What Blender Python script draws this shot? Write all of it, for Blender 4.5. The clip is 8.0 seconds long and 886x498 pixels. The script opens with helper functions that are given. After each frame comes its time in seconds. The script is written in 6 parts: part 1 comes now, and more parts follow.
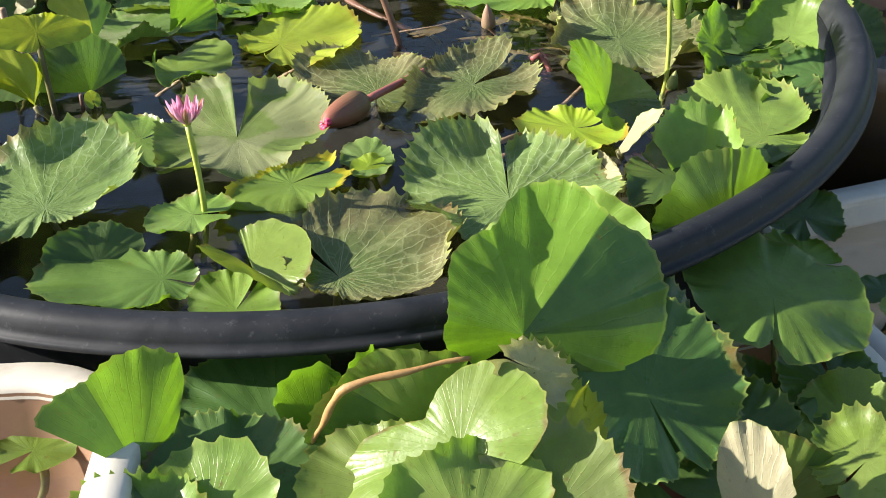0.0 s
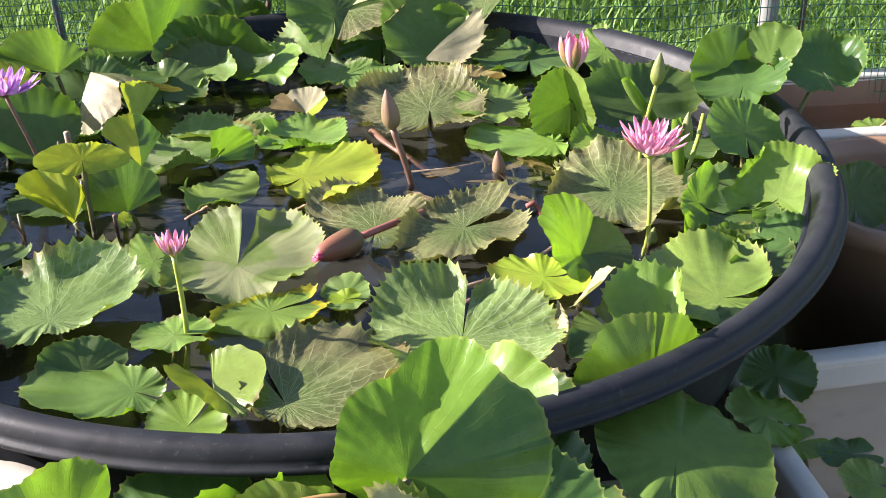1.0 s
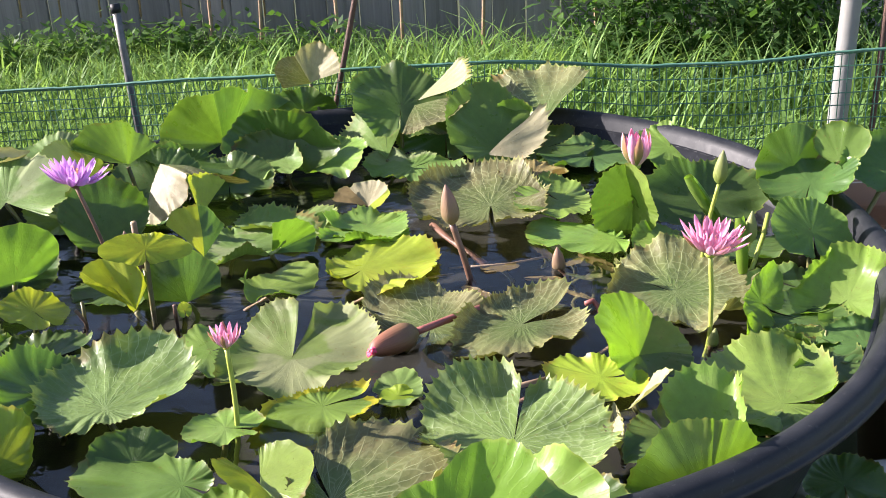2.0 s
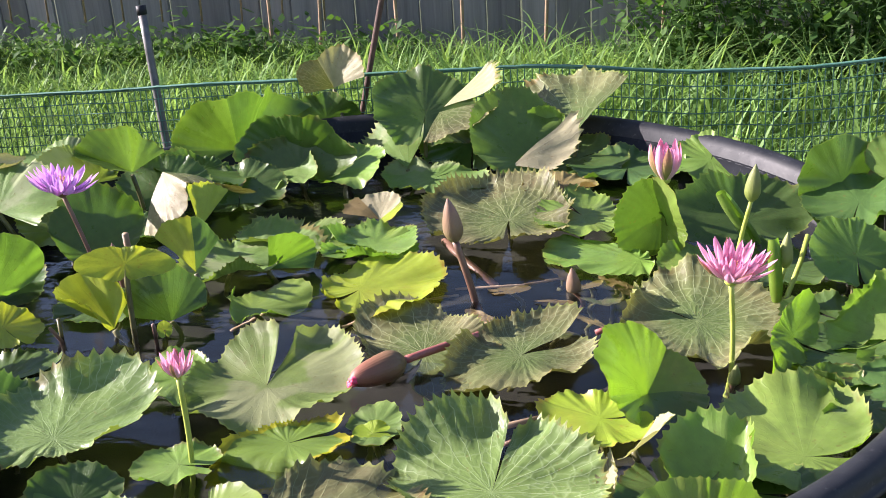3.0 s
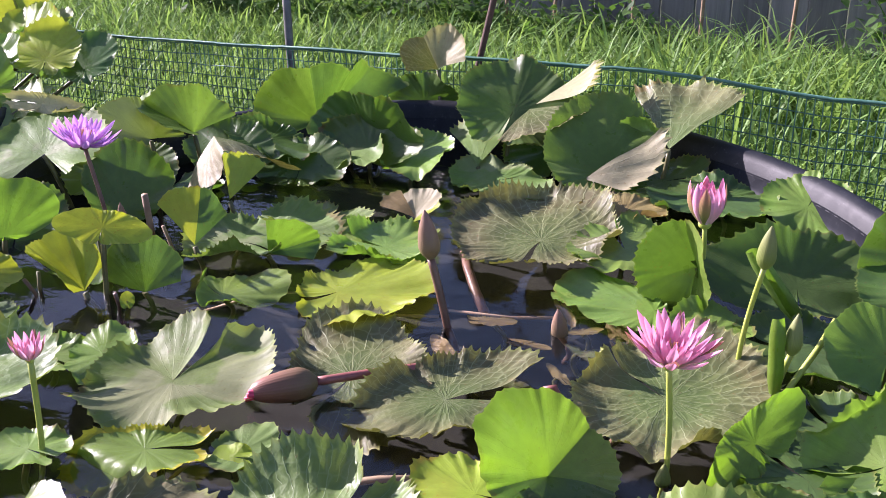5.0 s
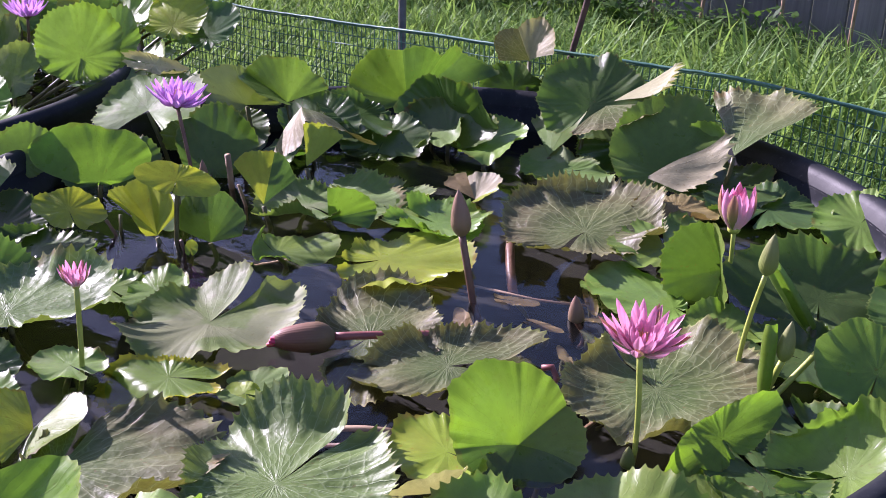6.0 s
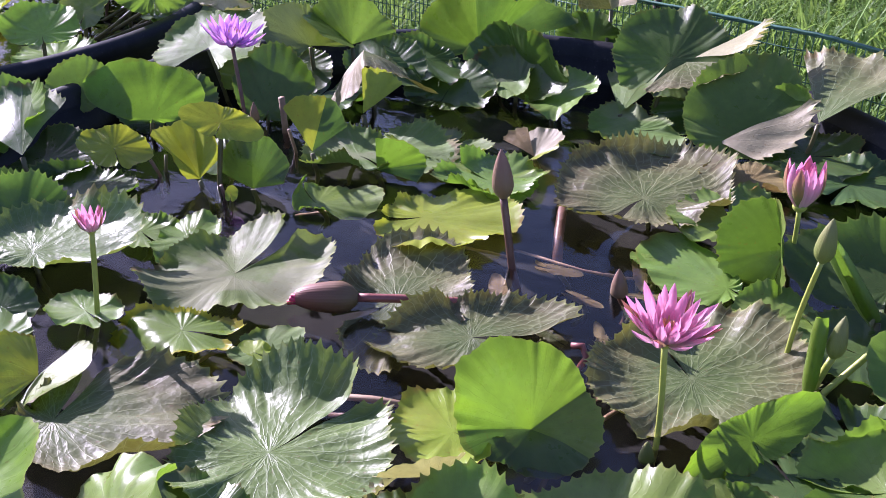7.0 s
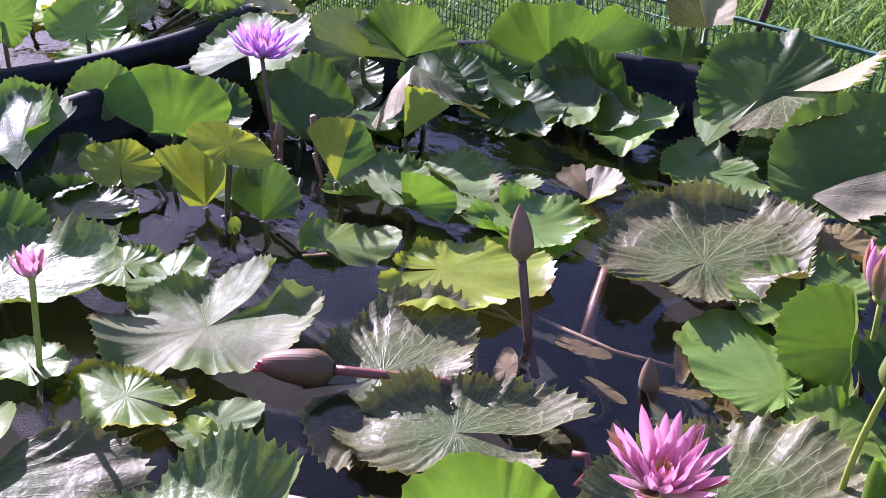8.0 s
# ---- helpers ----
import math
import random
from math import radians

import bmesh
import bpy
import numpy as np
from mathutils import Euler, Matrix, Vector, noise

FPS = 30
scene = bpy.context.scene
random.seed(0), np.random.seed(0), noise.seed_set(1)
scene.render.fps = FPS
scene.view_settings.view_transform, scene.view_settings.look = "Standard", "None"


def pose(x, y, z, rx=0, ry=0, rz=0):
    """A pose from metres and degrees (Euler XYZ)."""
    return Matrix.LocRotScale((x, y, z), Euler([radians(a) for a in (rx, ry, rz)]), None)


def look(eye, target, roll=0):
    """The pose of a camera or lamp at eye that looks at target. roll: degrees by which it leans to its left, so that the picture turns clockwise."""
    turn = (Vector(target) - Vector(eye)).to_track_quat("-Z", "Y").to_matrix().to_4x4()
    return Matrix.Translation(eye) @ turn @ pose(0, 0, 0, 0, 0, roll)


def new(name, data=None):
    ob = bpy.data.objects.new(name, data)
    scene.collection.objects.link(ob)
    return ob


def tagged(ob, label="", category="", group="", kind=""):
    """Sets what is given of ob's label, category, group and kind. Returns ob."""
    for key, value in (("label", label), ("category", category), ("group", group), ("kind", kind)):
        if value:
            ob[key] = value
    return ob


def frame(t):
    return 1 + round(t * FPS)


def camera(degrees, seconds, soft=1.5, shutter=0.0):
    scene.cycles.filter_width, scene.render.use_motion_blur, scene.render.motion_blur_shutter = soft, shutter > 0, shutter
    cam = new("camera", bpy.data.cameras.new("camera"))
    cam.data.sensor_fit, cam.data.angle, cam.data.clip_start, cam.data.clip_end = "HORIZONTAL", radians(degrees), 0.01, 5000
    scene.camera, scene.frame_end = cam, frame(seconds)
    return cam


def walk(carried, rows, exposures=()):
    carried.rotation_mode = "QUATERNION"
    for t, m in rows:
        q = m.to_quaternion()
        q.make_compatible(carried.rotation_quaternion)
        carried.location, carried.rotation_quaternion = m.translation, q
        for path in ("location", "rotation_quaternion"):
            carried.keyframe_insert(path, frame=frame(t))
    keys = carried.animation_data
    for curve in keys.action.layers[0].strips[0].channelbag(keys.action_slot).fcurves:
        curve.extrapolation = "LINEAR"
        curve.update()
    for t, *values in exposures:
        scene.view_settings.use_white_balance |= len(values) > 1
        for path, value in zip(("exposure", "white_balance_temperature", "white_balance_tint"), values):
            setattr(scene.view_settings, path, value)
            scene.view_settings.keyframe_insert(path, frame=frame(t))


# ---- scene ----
cam = camera(44.03, 8.0, soft=0.9)
PATH = [
    (0, (0.1142, -1.4198, 1.1051), (0.1546, -0.2562, 0.3278), -1.63),
    (0.5, (0.2382, -1.4486, 1.1513), (0.1792, -0.2519, 0.4271), -1.85),
    (1, (0.3139, -1.4769, 1.1917), (0.1823, -0.2520, 0.5266), -1.72),
    (1.5, (0.3271, -1.4800, 1.2034), (0.1413, -0.2307, 0.5996), -1.83),
    (2, (0.3325, -1.4613, 1.1943), (0.1073, -0.1980, 0.6346), -2.42),
    (2.2, (0.3350, -1.4408, 1.1849), (0.0987, -0.1753, 0.6348), -2.76),
    (3.3, (0.4830, -1.2751, 1.1499), (0.1049, -0.0467, 0.5949), -3.24),
    (3.5, (0.5338, -1.2555, 1.1506), (0.1235, -0.0412, 0.5873), -3.09),
    (4, (0.6323, -1.1797, 1.1350), (0.1492, 0.0024, 0.5612), -2.70),
    (4.5, (0.6730, -1.0816, 1.1362), (0.1097, 0.0640, 0.5615), -1.73),
    (4.7, (0.6889, -1.0510, 1.1348), (0.0861, 0.0746, 0.5607), -1.44),
    (5.8, (0.8737, -0.9977, 1.1627), (0.0728, -0.0053, 0.5851), 0.58),
    (6, (0.9047, -0.9941, 1.1590), (0.0805, -0.0249, 0.5748), 0.94),
    (6.5, (0.9369, -0.9564, 1.1541), (0.0686, -0.0476, 0.5375), 1.38),
    (7, (0.9188, -0.8711, 1.1532), (0.0152, -0.0266, 0.4971), 1.25),
    (7.5, (0.8830, -0.7711, 1.1433), (-0.0663, 0.0090, 0.4722), 1.12),
    (8, (0.8486, -0.6223, 1.1392), (-0.1585, 0.0767, 0.4630), 1.06),
]
walk(cam, [(t, look(eye, target, roll)) for t, eye, target, roll in PATH], exposures=((0, 1.18, 6500, 12), (1, 1.46, 6400, 20), (2, 1.44, 6350, 22), (3.5, 1.33, 6180, 28), (4.5, 1.31, 6050, 33), (6, 0.89, 5700, 45), (8, 1.02, 5500, 47)))

# ---- light: a low clear sun and an open sky ----
SUN_AZ, SUN_EL = 180.0, 25.5      # degrees from +x, degrees up

world = bpy.data.worlds.new("sky")
scene.world = world
world.use_nodes = True
_n, _l = world.node_tree.nodes, world.node_tree.links
_sky = _n.new("ShaderNodeTexSky")
_sky.sky_type, _sky.sun_disc = "NISHITA", False
_sky.sun_elevation, _sky.sun_rotation = radians(SUN_EL), radians(90 - SUN_AZ)
_l.new(_sky.outputs[0], _n["Background"].inputs[0])
_n["Background"].inputs[1].default_value = 0.095
_lamp = bpy.data.lights.new("sun", "SUN")
_lamp.energy, _lamp.angle, _lamp.color = 6.0, radians(0.53), (1.0, 0.95, 0.86)
_dir = Vector((math.cos(radians(SUN_AZ)) * math.cos(radians(SUN_EL)), math.sin(radians(SUN_AZ)) * math.cos(radians(SUN_EL)), math.sin(radians(SUN_EL))))
new("sun", _lamp).matrix_world = look(_dir * 20, (0, 0, 0))

WATER = 0.50        # height of the water in the tub
RIM_R, RIM_Z = 0.70, 0.566


# ---- materials ----
class Nodes:
    """Short hand for building a node material."""

    def __init__(self, name):
        self.mat = bpy.data.materials.new(name)
        self.mat.use_nodes = True
        self.tree = self.mat.node_tree
        self.bsdf = self.tree.nodes["Principled BSDF"]
        self.out = self.tree.nodes["Material Output"]

    def add(self, kind, **values):
        node = self.tree.nodes.new("ShaderNode" + kind)
        for key, value in values.items():
            setattr(node, key, value)
        return node

    def link(self, a, b):
        self.tree.links.new(a, b)

    def math(self, op, a, b=None, clamp=False):
        node = self.add("Math", operation=op, use_clamp=clamp)
        for socket, value in zip(node.inputs, (a, b)):
            if value is None:
                continue
            if isinstance(value, (int, float)):
                socket.default_value = value
            else:
                self.link(value, socket)
        return node.outputs[0]

    def noise(self, scale, detail=4.0, rough=0.55, vector=None, distortion=0.0):
        node = self.add("TexNoise")
        node.inputs["Scale"].default_value, node.inputs["Detail"].default_value = scale, detail
        node.inputs["Roughness"].default_value, node.inputs["Distortion"].default_value = rough, distortion
        if vector is not None:
            self.link(vector, node.inputs["Vector"])
        return node.outputs[0]

    def ramp(self, value, *stops):
        node = self.add("ValToRGB")
        el = node.color_ramp.elements
        while len(el) < len(stops):
            el.new(0.5)
        for e, (pos, col) in zip(el, stops):
            e.position, e.color = pos, (*col, 1)
        self.link(value, node.inputs[0])
        return node.outputs[0]

    def mix(self, fac, a, b, blend="MIX"):
        node = self.add("Mix", data_type="RGBA", blend_type=blend)
        for socket, value in ((node.inputs[0], fac), (node.inputs[6], a), (node.inputs[7], b)):
            if isinstance(value, (int, float)):
                socket.default_value = value
            elif isinstance(value, tuple):
                socket.default_value = (*value, 1)
            else:
                self.link(value, socket)
        return node.outputs[2]

    def coords(self, which="Object"):
        return self.add("TexCoord").outputs[which]

    def shifted(self):
        """Object coordinates, moved by the object's random number so that no two repeats look alike."""
        add = self.add("VectorMath", operation="ADD")
        self.link(self.coords(), add.inputs[0])
        self.link(self.math("MULTIPLY", self.add("ObjectInfo").outputs["Random"], 37.0), add.inputs[1])
        return add.outputs[0]

    def bump(self, height, strength, distance=0.002):
        node = self.add("Bump")
        node.inputs["Strength"].default_value, node.inputs["Distance"].default_value = strength, distance
        self.link(height, node.inputs["Height"])
        self.link(node.outputs[0], self.bsdf.inputs["Normal"])
        return node.outputs[0]

    def set(self, **values):
        for key, value in values.items():
            socket = self.bsdf.inputs[key.replace("_", " ")]
            if isinstance(value, tuple):
                socket.default_value = (*value, 1)
            elif isinstance(value, (int, float)):
                socket.default_value = value
            else:
                self.link(value, socket)
        return self


def leaf_material(name, low, high, vein, vein_power, blotch, blotch_power, through_col, through_fac, rough=0.36, edge=(0.16, 0.09, 0.03), margin=(0.34, 0.38, 0.08), veins=22, relief=0.3, band=0.972, mottle=0.0, centre=None, film=0.0):
    """A pad's blade: mottled tissue, pale veins that fan from the stalk, a dull waxy gloss and light that shines through."""
    m = Nodes(name)
    at = m.shifted()
    calm = tuple(p + (q - p) * 0.45 * (1 - mottle) for p, q in zip(low, high))
    tissue = m.ramp(m.noise(7.0, 3.0, 0.5, at), (0.3, calm), (0.72, high))
    grain = 0.06 + 0.14 * mottle
    fine = m.ramp(m.noise(70.0, 3.0, 0.6, at), (0.3, (1 - grain,) * 3), (0.7, (1 + grain * 0.6,) * 3))
    colour = m.mix(1.0, tissue, fine, "MULTIPLY")
    spots = m.ramp(m.noise(13.0, 4.0, 0.6, at, 0.6), (0.5, (0, 0, 0)), (0.72, (1, 1, 1)))
    colour = m.mix(m.math("MULTIPLY", spots, blotch_power * (0.25 + 0.75 * mottle)), colour, blotch)
    uv = m.add("SeparateXYZ")
    m.link(m.coords("UV"), uv.inputs[0])
    if film:
        dry = m.ramp(m.noise(8.5, 4.0, 0.5, at, 0.4), (0.54, (0, 0, 0)), (0.58, (1, 1, 1)))
        colour = m.mix(m.math("MULTIPLY", dry, film), colour, (0.270, 0.285, 0.150))
    if centre:
        out = m.math("ADD", uv.outputs[1], m.math("MULTIPLY", m.math("SUBTRACT", m.noise(16.0, 3.0, 0.6, at), 0.5), 0.7))
        colour = m.mix(m.ramp(out, (0.25, (0, 0, 0)), (0.85, (1, 1, 1))), centre, colour)
    wob = m.math("MULTIPLY", m.math("SUBTRACT", m.noise(34.0, 2.0, 0.5, at), 0.5), 0.022)
    u, v = m.math("ADD", uv.outputs[0], wob), uv.outputs[1]
    mask = None
    for count, start, width in ((veins, 0.0, 0.026), (veins * 2, 0.42, 0.022), (veins * 4, 0.72, 0.016)):
        d = m.math("PINGPONG", m.math("MULTIPLY", u, float(count)), 0.5)
        w = m.math("DIVIDE", width * count / 22.0, m.math("ADD", v, 0.12))
        line = m.math("SUBTRACT", 1.0, m.math("DIVIDE", d, w), True)
        line = m.math("MULTIPLY", line, m.math("GREATER_THAN", v, start))
        mask = line if mask is None else m.math("MAXIMUM", mask, line)
    if relief > 0.3:
        net_at = m.add("CombineXYZ")
        m.link(m.math("MULTIPLY", u, veins * 1.8), net_at.inputs[0])
        m.link(m.math("MULTIPLY", m.math("POWER", v, 1.2), 6.5), net_at.inputs[1])
        m.link(m.math("MULTIPLY", m.add("ObjectInfo").outputs["Random"], 50.0), net_at.inputs[2])
        cells = m.add("TexVoronoi", feature="DISTANCE_TO_EDGE")
        cells.inputs["Scale"].default_value, cells.inputs["Randomness"].default_value = 1.0, 0.9
        m.link(net_at.outputs[0], cells.inputs["Vector"])
        web = m.math("SUBTRACT", 1.0, m.math("DIVIDE", cells.outputs["Distance"], 0.085), True)
        blister = m.math("MINIMUM", m.math("MULTIPLY", cells.outputs["Distance"], 2.2), 1.0)
        mask = m.math("MAXIMUM", mask, m.math("MULTIPLY", web, 0.38))
    hub = m.math("MULTIPLY", m.math("SUBTRACT", 1.0, m.math("DIVIDE", v, 0.05), True), 0.5)
    mask = m.math("MAXIMUM", mask, hub)
    patch = m.ramp(m.noise(6.0, 2.0, 0.5, at), (0.35, (0.25, 0.25, 0.25)), (0.65, (1, 1, 1)))
    faded = m.math("MULTIPLY", m.math("MULTIPLY", mask, vein_power), patch)
    colour = m.mix(faded, colour, vein)
    ragged = m.math("MULTIPLY", m.math("SUBTRACT", m.noise(11.0, 4.0, 0.6, at), 0.52), 0.55)
    rim = m.math("MULTIPLY", m.math("SUBTRACT", m.math("ADD", v, ragged), 0.975), 22.0, True)
    rim = m.math("MULTIPLY", rim, m.ramp(m.noise(24.0, 2.0, 0.5, at), (0.4, (0, 0, 0)), (0.6, (1, 1, 1))))
    # Thin band paints a lit rim into the leaf; the wide one is yellowing.
    lip = m.math("MULTIPLY", m.math("SUBTRACT", m.math("ADD", v, m.math("MULTIPLY", m.math("SUBTRACT", m.noise(30.0, 2.0, 0.5, at), 0.5), 0.10 if band < 0.95 else 0.0)), band), 60.0, True)
    colour = m.mix(m.math("MULTIPLY", lip, 0.7 if band < 0.95 else 0.4), colour, margin)
    colour = m.mix(m.math("MULTIPLY", rim, 0.75), colour, edge)
    specks = m.ramp(m.noise(170.0, 2.0, 0.5, at), (0.67, (0, 0, 0)), (0.72, (1, 1, 1)))
    colour = m.mix(m.math("MULTIPLY", specks, 0.2 + 0.6 * mottle), colour, edge)
    hue = m.add("HueSaturation")
    rnd = m.add("ObjectInfo").outputs["Random"]
    hue.inputs["Hue"].default_value = 0.5
    m.link(m.math("ADD", 0.485, m.math("MULTIPLY", rnd, 0.03)), hue.inputs["Hue"])
    m.link(m.math("ADD", 0.85, m.math("MULTIPLY", rnd, 0.3)), hue.inputs["Value"])
    m.link(colour, hue.inputs["Color"])
    m.set(Base_Color=hue.outputs[0], Roughness=m.ramp(m.noise(40.0, 4.0, 0.6, at), (0.3, (rough - 0.07,) * 3), (0.7, (rough + 0.13,) * 3)))
    m.bsdf.inputs["Specular IOR Level"].default_value = 0.42 if relief < 0.2 else 0.30
    fan = m.add("CombineXYZ")
    m.link(m.math("MULTIPLY", u, veins * 1.3), fan.inputs[0])
    m.link(m.math("MULTIPLY", v, 3.2), fan.inputs[1])
    m.link(m.math("MULTIPLY", m.add("ObjectInfo").outputs["Random"], 50.0), fan.inputs[2])
    crease = m.math("MULTIPLY", m.noise(1.0, 4.0, 0.6, fan.outputs[0], 0.3), m.math("ADD", v, 0.15))
    h = m.math("ADD", m.math("MULTIPLY", m.noise(75.0, 3.0, 0.55, at), 0.15 + 2.4 * relief), m.math("MULTIPLY", mask, -0.03 - 0.30 * relief))
    h = m.math("ADD", h, m.math("MULTIPLY", crease, 0.05 + 1.1 * relief))
    h = m.math("ADD", h, m.math("MULTIPLY", m.noise(240.0, 2.0, 0.5, at), 0.10))
    if relief > 0.3:
        h = m.math("ADD", h, m.math("MULTIPLY", blister, 0.32))
    normal = m.bump(h, 0.6, 0.002)
    shine = m.add("BsdfTranslucent")
    glow = m.mix(1.0, through_col, m.ramp(m.noise(9.0, 3.0, 0.55, at), (0.3, (0.72, 0.78, 0.8)), (0.7, (1.15, 1.08, 1.0))), "MULTIPLY")
    glow = m.mix(m.math("MULTIPLY", mask, 0.40), glow, tuple(c * 0.45 for c in through_col))
    m.link(m.mix(0.25, m.mix(1.0, glow, fine, "MULTIPLY"), hue.outputs[0]), shine.inputs["Color"])
    m.link(normal, shine.inputs["Normal"])
    both = m.add("MixShader")
    both.inputs[0].default_value = through_fac
    m.link(m.bsdf.outputs[0], both.inputs[1])
    m.link(shine.outputs[0], both.inputs[2])
    m.link(both.outputs[0], m.out.inputs["Surface"])
    return m.mat


LEAF = {
    "green": leaf_material("leaf_green", (0.120, 0.205, 0.030), (0.225, 0.335, 0.062), (0.38, 0.50, 0.16),  0.11, (0.22, 0.25, 0.06), 0.45, (0.225, 0.46, 0.010), 0.35, 0.32, relief=0.13, mottle=0.45, film=0.12),
    # Backlight put into colour and translucency, for lobes with the sun behind.
    "bright": leaf_material("leaf_backlit_green", (0.120, 0.215, 0.022), (0.215, 0.345, 0.045), (0.36, 0.52, 0.10),  0.11, (0.22, 0.27, 0.04), 0.4, (0.24, 0.50, 0.006), 0.43, 0.30, relief=0.13, mottle=0.3),
    "dim": leaf_material("leaf_mid_green", (0.085, 0.160, 0.026), (0.155, 0.250, 0.050), (0.28, 0.38, 0.12),  0.11, (0.15, 0.18, 0.05), 0.45, (0.21, 0.40, 0.010), 0.36, 0.32, relief=0.13, mottle=0.45),
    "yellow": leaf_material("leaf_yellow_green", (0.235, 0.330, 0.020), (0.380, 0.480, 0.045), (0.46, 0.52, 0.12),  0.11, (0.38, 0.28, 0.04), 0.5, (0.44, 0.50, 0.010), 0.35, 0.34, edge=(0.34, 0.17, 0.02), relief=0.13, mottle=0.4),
    # For naturally dark pads; also puts shade into the colour of unlit ones.
    "dark": leaf_material("leaf_dark_and_shaded_green", (0.050, 0.105, 0.026), (0.095, 0.165, 0.040), (0.16, 0.26, 0.09),  0.11, (0.08, 0.12, 0.04), 0.4, (0.15, 0.33, 0.010), 0.30, 0.32, relief=0.12, mottle=0.5),
    "olive": leaf_material("leaf_olive", (0.098, 0.100, 0.038), (0.165, 0.160, 0.066), (0.38, 0.41, 0.20), 0.85, (0.20, 0.135, 0.075), 0.55, (0.26, 0.27, 0.03), 0.2, 0.46, veins=17, relief=0.42, mottle=0.5, centre=(0.100, 0.140, 0.038)),
    "pale": leaf_material("leaf_pale", (0.095, 0.165, 0.034), (0.165, 0.245, 0.058), (0.42, 0.52, 0.25),  0.11, (0.28, 0.29, 0.15), 0.5, (0.30, 0.44, 0.03), 0.28, 0.56, relief=0.26, mottle=0.4, film=0.6),
    "veined": leaf_material("leaf_veined", (0.095, 0.160, 0.040), (0.165, 0.235, 0.070), (0.44, 0.52, 0.27), 0.85, (0.20, 0.19, 0.09), 0.4, (0.28, 0.40, 0.03), 0.25, 0.38, veins=17, relief=0.36, mottle=0.4, centre=(0.150, 0.220, 0.058)),
    "edged": leaf_material("leaf_yellow_edged", (0.130, 0.224, 0.030), (0.230, 0.352, 0.062), (0.38, 0.52, 0.16),  0.11, (0.22, 0.25, 0.08), 0.4, (0.40, 0.50, 0.010), 0.43, 0.30, margin=(0.58, 0.48, 0.02), band=0.86, relief=0.10),
    "brown": leaf_material("leaf_dying", (0.19, 0.135, 0.050), (0.33, 0.25, 0.100), (0.42, 0.36, 0.20), 0.4, (0.12, 0.06, 0.03), 0.6, (0.40, 0.26, 0.06), 0.3, 0.5, mottle=0.8),
    # Undersides and dry edges; also painted sunlight on some folded lobes.
    "straw": leaf_material("leaf_underside_and_sunlit", (0.30, 0.28, 0.150), (0.42, 0.39, 0.235), (0.55, 0.55, 0.36), 0.3, (0.40, 0.31, 0.18), 0.4, (0.5, 0.5, 0.10), 0.28, 0.5, mottle=0.4),
}


def stalk_material(name, low, high, rough=0.42):
    m = Nodes(name)
    at = m.shifted()
    m.set(Base_Color=m.ramp(m.noise(30.0, 5.0, 0.6, at), (0.3, low), (0.7, high)), Roughness=rough)
    m.bump(m.noise(300.0, 3.0, 0.5, at), 0.3, 0.001)
    return m.mat


STALK = {
    "green": stalk_material("stalk_green", (0.30, 0.36, 0.05), (0.44, 0.48, 0.10)),
    "dim": stalk_material("stalk_dim", (0.075, 0.075, 0.025), (0.16, 0.14, 0.05)),
    "brown": stalk_material("stalk_brown", (0.10, 0.05, 0.035), (0.20, 0.11, 0.07)),
    "rust": stalk_material("stalk_rust", (0.13, 0.065, 0.045), (0.24, 0.13, 0.09)),
    "red": stalk_material("stalk_red", (0.24, 0.07, 0.06), (0.36, 0.13, 0.10)),
    "tan": stalk_material("stalk_tan", (0.24, 0.12, 0.04), (0.42, 0.25, 0.09), 0.6),
    "dry": stalk_material("stalk_dry", (0.26, 0.16, 0.09), (0.40, 0.28, 0.17), 0.6),
}


def petal_material(name, base, tip, through_fac=0.35):
    """Petal tissue that pales from the tip to the foot, with fine lengthwise nerves."""
    m = Nodes(name)
    uv = m.add("SeparateXYZ")
    m.link(m.coords("UV"), uv.inputs[0])
    col = m.ramp(uv.outputs[1], (0.0, base), (0.85, tip))
    nerve = m.math("PINGPONG", m.math("MULTIPLY", uv.outputs[0], 9.0), 0.5)
    col = m.mix(m.math("MULTIPLY", nerve, 0.35), col, tuple(c * 0.72 for c in tip))
    m.set(Base_Color=col, Roughness=0.5)
    m.bump(nerve, 0.25, 0.001)
    shine = m.add("BsdfTranslucent")
    m.link(col, shine.inputs["Color"])
    both = m.add("MixShader")
    both.inputs[0].default_value = through_fac
    m.link(m.bsdf.outputs[0], both.inputs[1])
    m.link(shine.outputs[0], both.inputs[2])
    m.link(both.outputs[0], m.out.inputs["Surface"])
    return m.mat


PINK = petal_material("petal_pink", (0.90, 0.66, 0.72), (0.88, 0.38, 0.56))
PURPLE = petal_material("petal_purple", (0.84, 0.50, 0.80), (0.72, 0.37, 0.79))
SEPAL = petal_material("sepal", (0.24, 0.30, 0.08), (0.42, 0.20, 0.12), 0.2)
SEPAL_GREEN = petal_material("sepal_green", (0.20, 0.27, 0.05), (0.24, 0.26, 0.08), 0.2)
SEPAL_DULL = petal_material("sepal_dull", (0.20, 0.16, 0.075), (0.30, 0.17, 0.11), 0.12)
SEPAL_RED = petal_material("sepal_red", (0.145, 0.115, 0.045), (0.27, 0.10, 0.06), 0.08)
STAMEN = stalk_material("stamen", (0.60, 0.30, 0.10), (0.75, 0.45, 0.20), 0.5)
RED_TIP = stalk_material("petal_tip_red", (0.55, 0.02, 0.08), (0.75, 0.08, 0.16), 0.5)


